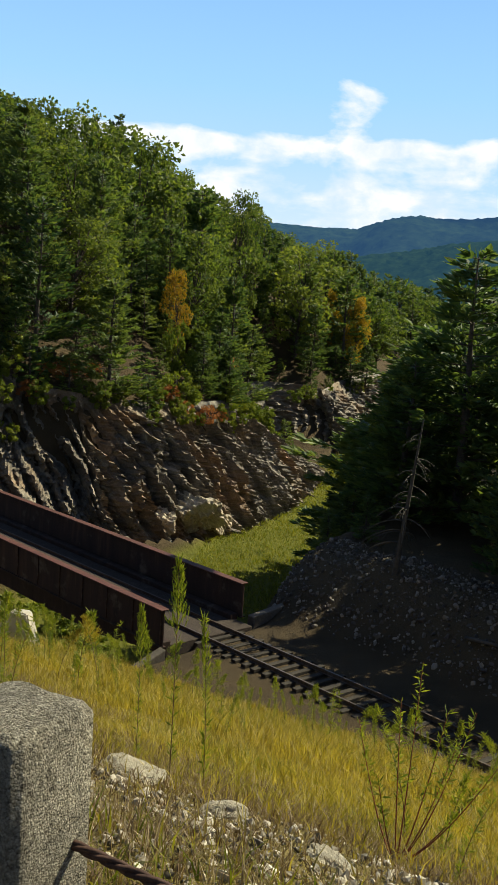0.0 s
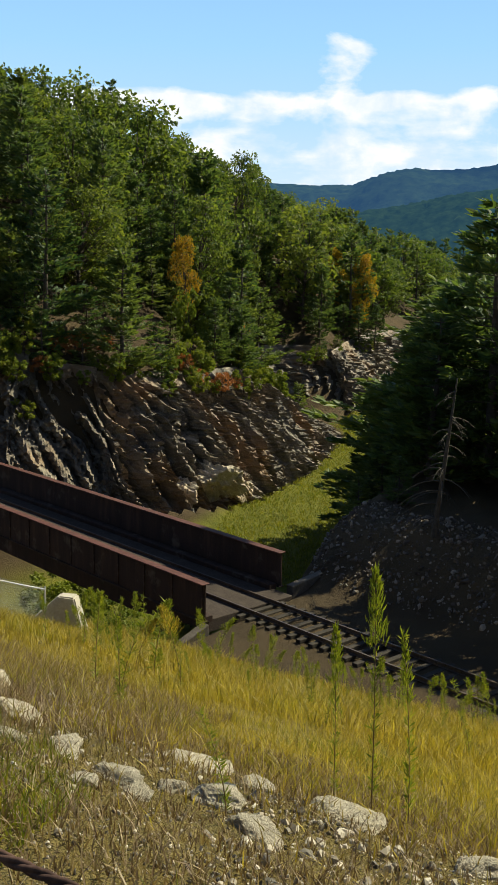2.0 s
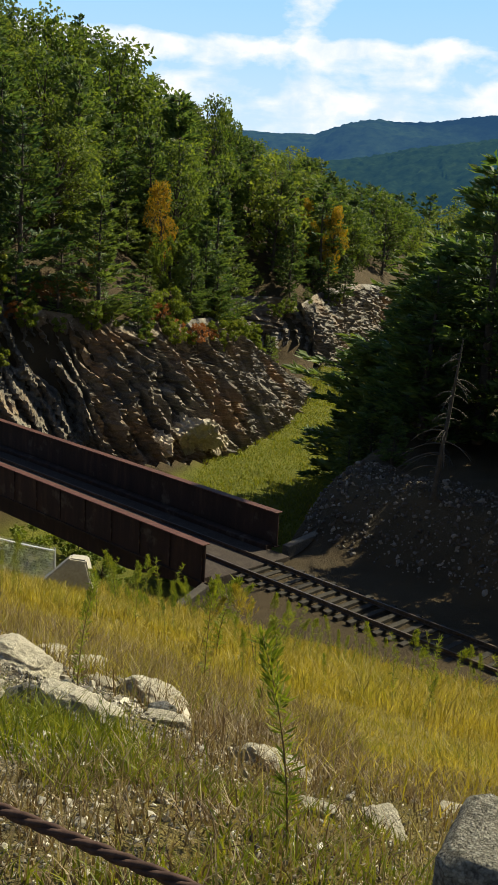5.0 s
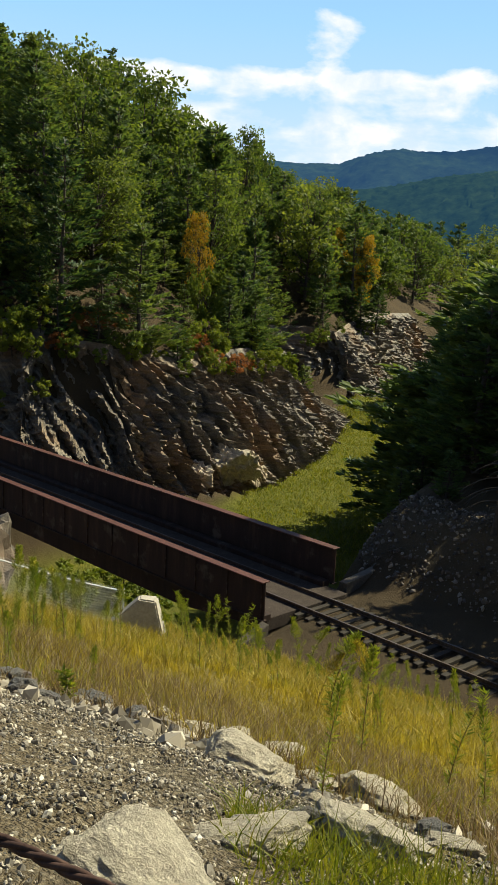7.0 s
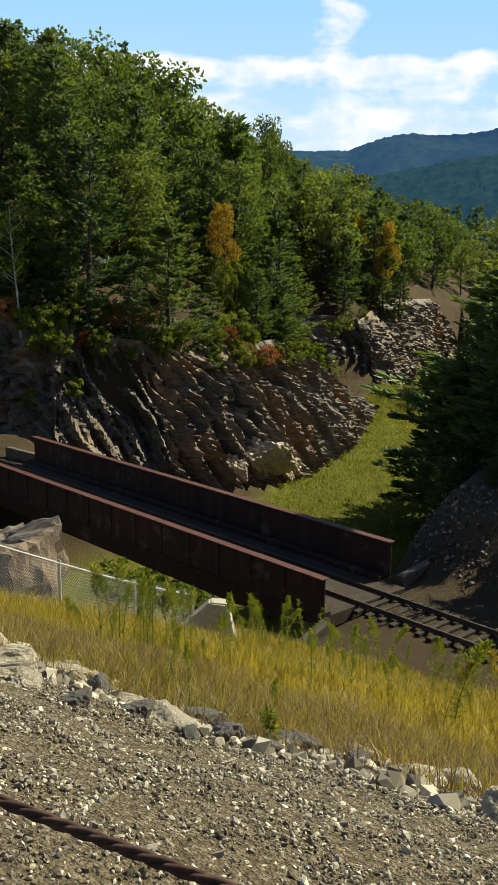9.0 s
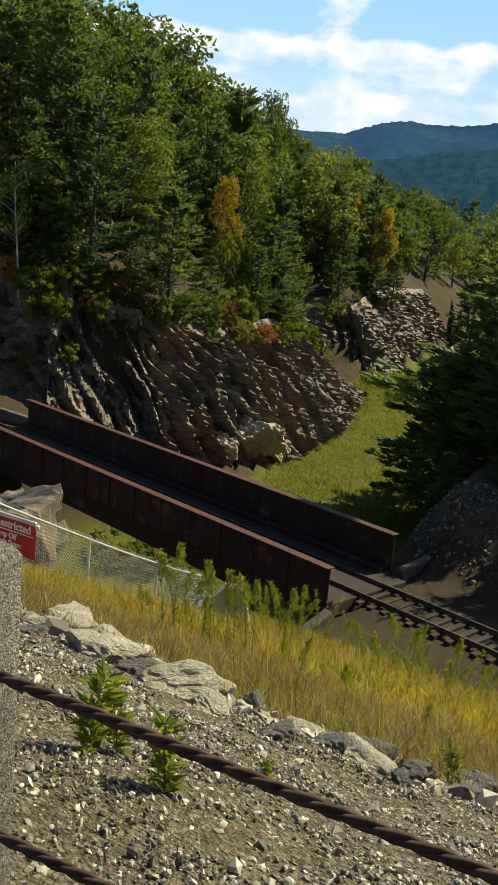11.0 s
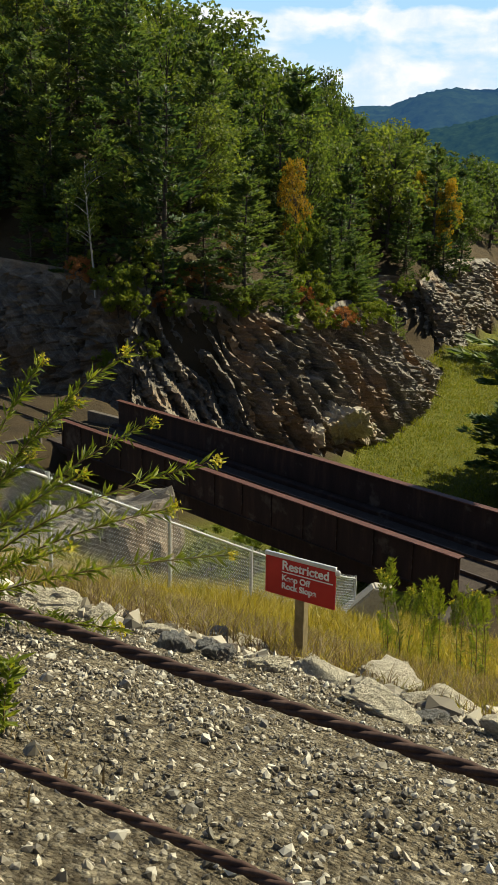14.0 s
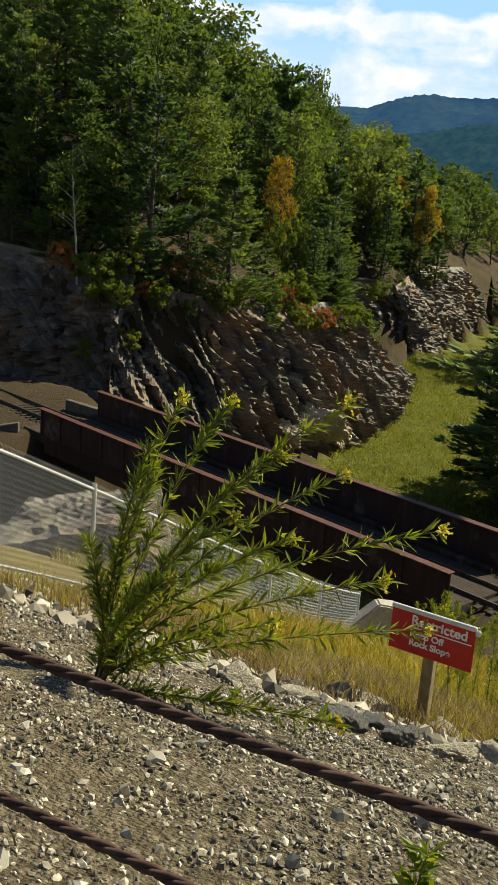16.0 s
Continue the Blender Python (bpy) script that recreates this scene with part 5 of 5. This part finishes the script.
def stones(name, label, xs, ds, n, lo, hi, seed, across=None, keep=None, mat=None):
    """Loose stones as angular lumps, half sunk in the ground."""
    r = np.random.default_rng(seed)
    x = r.uniform(xs[0], xs[1], n)
    d = ds[0] + (ds[1] - ds[0]) * r.uniform(0, 1, n) ** 0.9
    if across:
        y = (d - 0.634 * x) / 0.774
    else:
        y = (d - NX * x) / NY
    if keep is not None:
        ok = keep(x, y, d, r)
        x, y, d = x[ok], y[ok], d[ok]
        n = len(x)
    z = land(x, y)
    s = np.exp(r.uniform(np.log(lo), np.log(hi), n) * 1.0) * r.uniform(0.6, 1.0, n)
    g = (1 + 5 ** 0.5) / 2
    small = hi < 0.03
    ico = np.array([(-1, g, 0), (1, g, 0), (-1, -g, 0), (1, -g, 0), (0, -1, g), (0, 1, g), (0, -1, -g), (0, 1, -g), (g, 0, -1), (g, 0, 1), (-g, 0, -1), (-g, 0, 1)]) / 3.6
    if small:
        ico = np.array([(1, 0, 0), (-1, 0, 0), (0, 1, 0), (0, -1, 0), (0, 0, 1), (0, 0, -1)]) * 0.6
    v = ico[None] * r.uniform(0.58, 1.30, (n, len(ico), 1)) * r.uniform(0.5, 1.4, (n, 1, 3)) * s[:, None, None]
    a, b = r.uniform(0, 6.28, n), r.normal(0, 0.6, n)
    ca, sa, cb, sb = np.cos(a), np.sin(a), np.cos(b), np.sin(b)
    X = v[..., 0] * cb[:, None] + v[..., 2] * sb[:, None]
    Z = -v[..., 0] * sb[:, None] + v[..., 2] * cb[:, None]
    Y = v[..., 1]
    v = np.stack([X * ca[:, None] - Y * sa[:, None], X * sa[:, None] + Y * ca[:, None], Z], -1) + np.stack([x, y, z + s * 0.12], -1)[:, None]
    q = np.array([(0, 11, 5), (0, 5, 1), (0, 1, 7), (0, 7, 10), (0, 10, 11), (1, 5, 9), (5, 11, 4), (11, 10, 2), (10, 7, 6), (7, 1, 8), (3, 9, 4), (3, 4, 2), (3, 2, 6), (3, 6, 8), (3, 8, 9), (4, 9, 5), (2, 4, 11), (6, 2, 10), (8, 6, 7), (9, 8, 1)])
    if small:
        q = np.array([(0, 2, 4), (2, 1, 4), (1, 3, 4), (3, 0, 4), (2, 0, 5), (1, 2, 5), (3, 1, 5), (0, 3, 5)])
    f = (np.arange(n)[:, None, None] * len(ico) + q[None]).reshape(-1, 3)
    return tagged(new(name, mesh_from(name, v.reshape(-1, 3), f, mat or M_STONE)), label, "gravel", kind="stuff")


west = lambda x, y, d, r: (x < -3.4 + r.normal(0, 0.5, len(x))) | (r.random(len(x)) < 0.25)
stones("gravel", "loose grey-brown crushed stone on the bank", (-15, 2.5), (0.8, 5.2), 110000, 0.009, 0.030, 21, keep=west)
stones("pebbles", "scattered pale larger stones on the gravel", (-15, 2.5), (1.0, 5.8), 5000, 0.016, 0.060, 22, keep=west, mat=M_PALE)
stones("edge_rubble", "broken dark and pale rubble along the bank's edge", (-14, -5.5), (4.3, 5.6), 1300, 0.05, 0.17, 23)
stones("pale_rubble", "broken pale rocks tumbled along the bank's edge", (-14, -3.5), (4.4, 5.7), 1100, 0.03, 0.12, 27)
stones("slope_rubble", "tumbled rock rubble on the shaded slope by the track", (-4.5, 14), (29.0, 35.0), 6500, 0.025, 0.28, 24, across=True, mat=M_SHADED_RUBBLE)
stones("foot_rubble", "stones at the foot of the grassy bank", (-6, 9), (23.2, 26.5), 260, 0.08, 0.32, 25, mat=M_SHADED_RUBBLE)
stones("rubble_heap", "heap of broken stones among dry weeds", (-2.0, 0.6), (2.4, 4.0), 1100, 0.015, 0.075, 26)


# ---- grass ----
def grass(name, label, xs, ds, n, lo, hi, width, mat, seed, keep=None, lean=0.8):
    r = np.random.default_rng(seed)
    x = r.uniform(xs[0], xs[1], n)
    d = r.uniform(ds[0], ds[1], n)
    y = (d - NX * x) / NY
    dens = wavy(x, y, 1.1, 8.0) + r.uniform(-1, 1, n)
    ok = dens > -0.75
    if keep is not None:
        ok &= keep(x, y, d, r)
    x, y, d = x[ok], y[ok], d[ok]
    p = np.stack([x, y, land(x, y) - 0.02], -1)
    hts = r.uniform(lo, hi, len(x)) * (0.8 + 0.35 * wavy(x, y, 0.7, 9.0))
    v, f = blades(p, hts, width, lean, r)
    return tagged(new(name, mesh_from(name, v, f, mat)), label, "grass", kind="stuff")


beyond = lambda x, y, d, r: (d > 5.2 + 0.4 * wavy(x, y, 1.3, 6.0)) | ((x > -3.6) & (r.random(len(x)) < 0.6 * smooth01(2.5, 5.5, d)))
grass("dry_grass", "tall dry golden grass on the bank", (-14.0, 5), (2.2, 12), 70000, 0.12, 0.34, 0.0045, M_GRASS, 31, beyond)
grass("bank_grass", "dry golden grass lower down the bank", (-16, 12), (11, 24.2), 75000, 0.22, 0.48, 0.010, M_GRASS, 32)
grass("dry_weeds", "short brown dry weeds among the stones", (-5.0, 4), (1.0, 6.5), 80000, 0.05, 0.20, 0.004, M_STRAW, 33, lambda x, y, d, r: x > -4.4 + 0.5 * wavy(x, y, 1.0, 2.0))
grass("edge_weeds", "brown and straw weeds behind the boulders", (-14, -3), (4.9, 9.5), 42000, 0.08, 0.32, 0.004, M_STRAW, 34)
grass("green_tufts", "fresh green grass tufts on the bank", (-12, 4), (1.2, 9), 26000, 0.08, 0.28, 0.005, M_MEADOW, 35, lambda x, y, d, r: (wavy(x, y, 0.8, 11.0) > 0.22) & ((d > 5) | (x > -4)))
grass("boulder_grass", "fresh green grass round the pale boulders", (-5.3, -2.6), (1.6, 3.6), 9000, 0.06, 0.20, 0.0045, M_MEADOW, 38, lambda x, y, d, r: wavy(x, y, 1.7, 3.0) > -0.1)
grass("gravel_weeds", "thin dry grass in the gravel", (-14, -3), (1.2, 5.0), 9000, 0.03, 0.12, 0.003, M_STRAW, 36, lambda x, y, d, r: wavy(x, y, 1.4, 13.0) > 0.35)


def meadow():
    r = np.random.default_rng(37)
    y = r.uniform(58, 140, 60000)
    x = r.uniform(-14, 8, 60000)
    ds, _, hw = along(CUT, x, y)
    dc, sd, _ = along(CLIFF, x, y)
    ok = (ds < hw + 2) & (dc * sd < 0.5)
    x, y = x[ok], y[ok]
    v, f = blades(np.stack([x, y, land(x, y) - 0.02], -1), r.uniform(0.10, 0.34, len(x)) * (1 + 0.4 * wavy(x, y, 0.5, 3.0)), 0.035, 1.0, r)
    tagged(new("meadow_grass", mesh_from("meadow_grass", v, f, M_MEADOW)), "lush yellow-green grass on the floor of the cut", "grass", kind="stuff")


meadow()


# ---- weeds ----
def weed_kind(name, label, category, group, seed, h, leaf, n, plume, mat=None, lean=0.12, flowers=0, broad=0.14):
    """A pattern weed: a stem, its leaves, and blossom where it has some."""
    r = np.random.default_rng(seed)
    t = thing(name, (0, 0, 0), label, category, group)
    q = np.linspace(0, 1, 9)
    az = r.uniform(0, 6.28)
    stem = np.stack([np.cos(az) * lean * h * q ** 2, np.sin(az) * lean * h * q ** 2, q * h], -1)
    part("stem", mesh_from("stem", *tube(stem, np.linspace(0.006, 0.002, 9) * (0.6 + 0.5 * h), 5), M_STEM, True), None, t)
    s = r.uniform(0.10, 1.0, n)
    c = np.stack([np.interp(s, q, stem[:, i]) for i in range(3)], -1)
    a = r.uniform(0, 6.28, n)
    ax = np.stack([np.cos(a), np.sin(a), np.full(n, 0.75)], -1)
    v1 = leaf_cloud(c, ax, leaf, leaf * broad, r, 0.45)
    pcs = [v1]
    if plume:
        m = int(plume * 260)
        s2 = r.uniform(1 - 0.34, 1.0, m)
        c2 = np.stack([np.interp(s2, q, stem[:, i]) for i in range(3)], -1)
        a2 = r.uniform(0, 6.28, m)
        rad = 0.10 * plume * h * (1.02 - s2) / 0.34 * r.uniform(0.2, 1, m)
        c2 = c2 + np.stack([np.cos(a2) * rad, np.sin(a2) * rad, rad * 0.9], -1)
        pcs.append(leaf_cloud(c2, np.stack([np.cos(a2), np.sin(a2), np.full(m, 1.6)], -1), 0.05, 0.012, r, 0.3))
    part("leaves", mesh_from("leaves", *join(pcs), mat or M_WEED), None, t)
    if flowers:
        c3 = stem[-1] + r.normal(0, 0.022, (flowers, 3))
        part("blossom", mesh_from("blossom", *leaf_cloud(c3, r.normal(0, 1, (flowers, 3)), 0.022, 0.016, r, 0.5), M_FLOWER), None, t, "small yellow blossom")
    return t


WEEDS = [weed_kind("spike_weed", "tall green weed spike with narrow leaves in dry grass", "weed", "weeds on the bank", 51 + i, 1.0, 0.07 + 0.012 * i, 150, (0.9, 0.5, 0.0, 1.2)[i], None, 0.06 + 0.1 * i) for i in range(4)]
GOLD = weed_kind("goldenrod", "yellow-green goldenrod with fading blossom", "weed", "goldenrod on the bank", 61, 1.0, 0.09, 110, 0.7, M_BUSH, 0.2, 26)
BROAD = weed_kind("leafy_weed", "bright green leafy weed growing in gravel", "weed", "leafy weeds in the gravel", 65, 0.5, 0.10, 110, 0, M_WEED, 0.1, 0, 0.34)
OCHRE = weed_kind("seeded_weed", "ochre seeded weed plume leaning over the grass", "weed", "seeded weeds", 67, 1.0, 0.06, 60, 1.6, M_GRASS, 0.35)
grown = set()


def grow(kind, x, y, h, base=1.0, fat=1.0):
    z = land_at(x, y) - 0.03
    k = h / base
    m = Matrix.Translation((x, y, z)) @ Matrix.Rotation(rng.uniform(0, 6.28), 4, "Z") @ Matrix.Diagonal((k * fat, k * fat, k, 1))
    if kind.name in grown:
        ob = copy_thing(kind, m)
    else:
        ob = kind
        grown.add(kind.name)
    ob.matrix_basis = m
    return ob


for x, h, k in ((-1.34, 1.52, 0), (-1.56, 1.12, 0), (-1.12, 1.22, 1)):
    grow(WEEDS[k], x, 5.55 + 0.3 * (x + 1.3), h, fat=0.5)
for x, y, h, k in ((-4.6, 10.6, 1.2, 0), (-5.0, 15.1, 1.5, 3), (-3.7, 8.5, 0.9, 1), (-4.9, 6.6, 0.75, 1), (-3.45, 4.2, 0.85, 1), (-2.05, 4.6, 0.55, 2), (0.3, 6.7, 0.9, 2), (0.55, 6.2, 0.8, 1), (0.45, 4.4, 0.6, 2), (-4.4, 13.0, 0.7, 0), (-7.6, 8.9, 0.6, 0), (-8.0, 9.9, 0.7, 1), (-7.0, 9.3, 0.55, 0), (-6.5, 16.0, 1.1, 0), (-3.9, 9.2, 1.0, 2)):
    grow(WEEDS[k], x, y, h)
grow(OCHRE, -4.3, 14.0, 1.3)
grow(OCHRE, -5.2, 14.6, 1.0)
r5 = np.random.default_rng(71)
for i in range(104):
    x = -9.5 + 15.5 * i / 103 + r5.normal(0, 0.12)
    d = r5.uniform(19.0, 23.2)
    grow(WEEDS[r5.integers(0, 4)], x, (d - NX * x) / NY, r5.uniform(0.5, 1.5))
for i in range(16):
    x, d = r5.uniform(-9.0, 4), r5.uniform(11, 19)
    grow(WEEDS[r5.integers(0, 3)], x, (d - NX * x) / NY, r5.uniform(0.4, 0.9))
for i in range(24):
    x = -10.2 + 2.0 * r5.random()
    grow(GOLD if i % 2 else WEEDS[0], x, 13.0 + 2.4 * r5.random(), r5.uniform(0.5, 1.3))
for i in range(8):
    grow(GOLD, -7.4 + 1.6 * r5.random(), 14.5 + 3 * r5.random(), r5.uniform(0.6, 1.1))
for x, y, h in ((-8.55, 5.67, 0.34), (-8.48, 5.78, 0.26), (-8.25, 5.5, 0.3), (-7.95, 6.05, 0.14), (-10.9, 5.9, 0.24), (-9.21, 5.31, 0.13), (-9.28, 5.36, 0.11), (-11.6, 8.0, 0.16), (-6.9, 8.3, 0.3)):
    grow(BROAD, x, y, h, 0.5, 1.35)


def goldenrod_clump():
    """The large clump that leans over the cables: arching stems with narrow leaves and blossom at the tips."""
    r = np.random.default_rng(81)
    x0, y0 = -12.25, 8.1
    z0 = land_at(x0, y0) - 0.03
    t = thing("goldenrod_clump", (x0, y0, z0), "large arching goldenrod clump with narrow leaves and yellow tips", "weed")
    for sx, sz in ((0.30, 1.42), (0.48, 1.40), (1.02, 1.50), (0.76, 1.24), (1.54, 0.98), (1.26, 0.72), (0.88, 0.90), (1.52, 0.36), (0.12, 0.95), (-0.12, 0.72), (1.15, 0.25), (0.62, 1.0), (0.40, 0.75), (0.85, 0.55), (0.2, 1.2), (1.05, 1.05)):
        q = np.linspace(0, 1, 12)
        dep = r.normal(0, 0.28)
        p = np.stack([sx * (0.35 * q + 0.65 * q ** 1.8), dep * q + 0.02 * r.normal(), sz * (1.25 * q - 0.25 * q ** 2)], -1) + np.array([r.normal(0, 0.03), r.normal(0, 0.03), 0])
        st = part("stem", mesh_from("stem", *tube(p, np.linspace(0.007, 0.0025, 12), 5), M_STEM, True), None, t)
        n = 230
        s = r.uniform(0.15, 1, n)
        c = np.stack([np.interp(s, q, p[:, i]) for i in range(3)], -1)
        dv = np.gradient(p, axis=0)
        dv /= np.linalg.norm(dv, axis=1)[:, None]
        along_stem = np.stack([np.interp(s, q, dv[:, i]) for i in range(3)], -1)
        out = r.normal(0, 1, (n, 3))
        out /= np.linalg.norm(out, axis=1)[:, None]
        part("leaves", mesh_from("leaves", *leaf_cloud(c, along_stem * 0.9 + out * 0.9, 0.088, 0.015, r, 0.2), M_WEED), None, st, "narrow yellow-green leaves")
        if sx > 0.25:
            cf = p[-1] + r.normal(0, 0.016, (34, 3))
            part("blossom", mesh_from("blossom", *leaf_cloud(cf, r.normal(0, 1, (34, 3)), 0.022, 0.016, r, 0.4), M_FLOWER), None, st, "yellow blossom")


goldenrod_clump()


def red_stem_weed():
    """A sprawling weed of thin reddish stems with sparse narrow leaves."""
    r = np.random.default_rng(83)
    x0, y0 = 0.17, 5.2
    t = thing("red_stem_weed", (x0, y0, land_at(x0, y0) - 0.03), "sprawling weed with thin reddish stems and sparse green leaves", "weed")
    for sx, sy, sz in ((-0.30, 0.1, 0.85), (-0.06, 0.0, 1.05), (0.06, 0.2, 1.22), (0.22, 0.0, 1.0), (0.40, 0.1, 0.98), (0.55, -0.1, 0.78), (0.32, 0.25, 0.7), (-0.16, -0.1, 0.6), (0.5, 0.15, 0.55)):
        q = np.linspace(0, 1, 9)
        p = np.stack([sx * q ** 0.8, sy * q, sz * q ** 1.15], -1)
        st = part("stem", mesh_from("stem", *tube(p, np.linspace(0.0055, 0.002, 9), 5), M_REDSTEM, True), None, t)
        n = 70
        u = r.uniform(0.35, 1, n) ** 0.8
        c = np.stack([np.interp(u, q, p[:, i]) for i in range(3)], -1)
        out = r.normal(0, 1, (n, 3))
        part("leaves", mesh_from("leaves", *leaf_cloud(c, out + np.array([0, 0, 0.9]), 0.055, 0.011, r, 0.2), M_WEED), None, st, "narrow green leaves")


red_stem_weed()
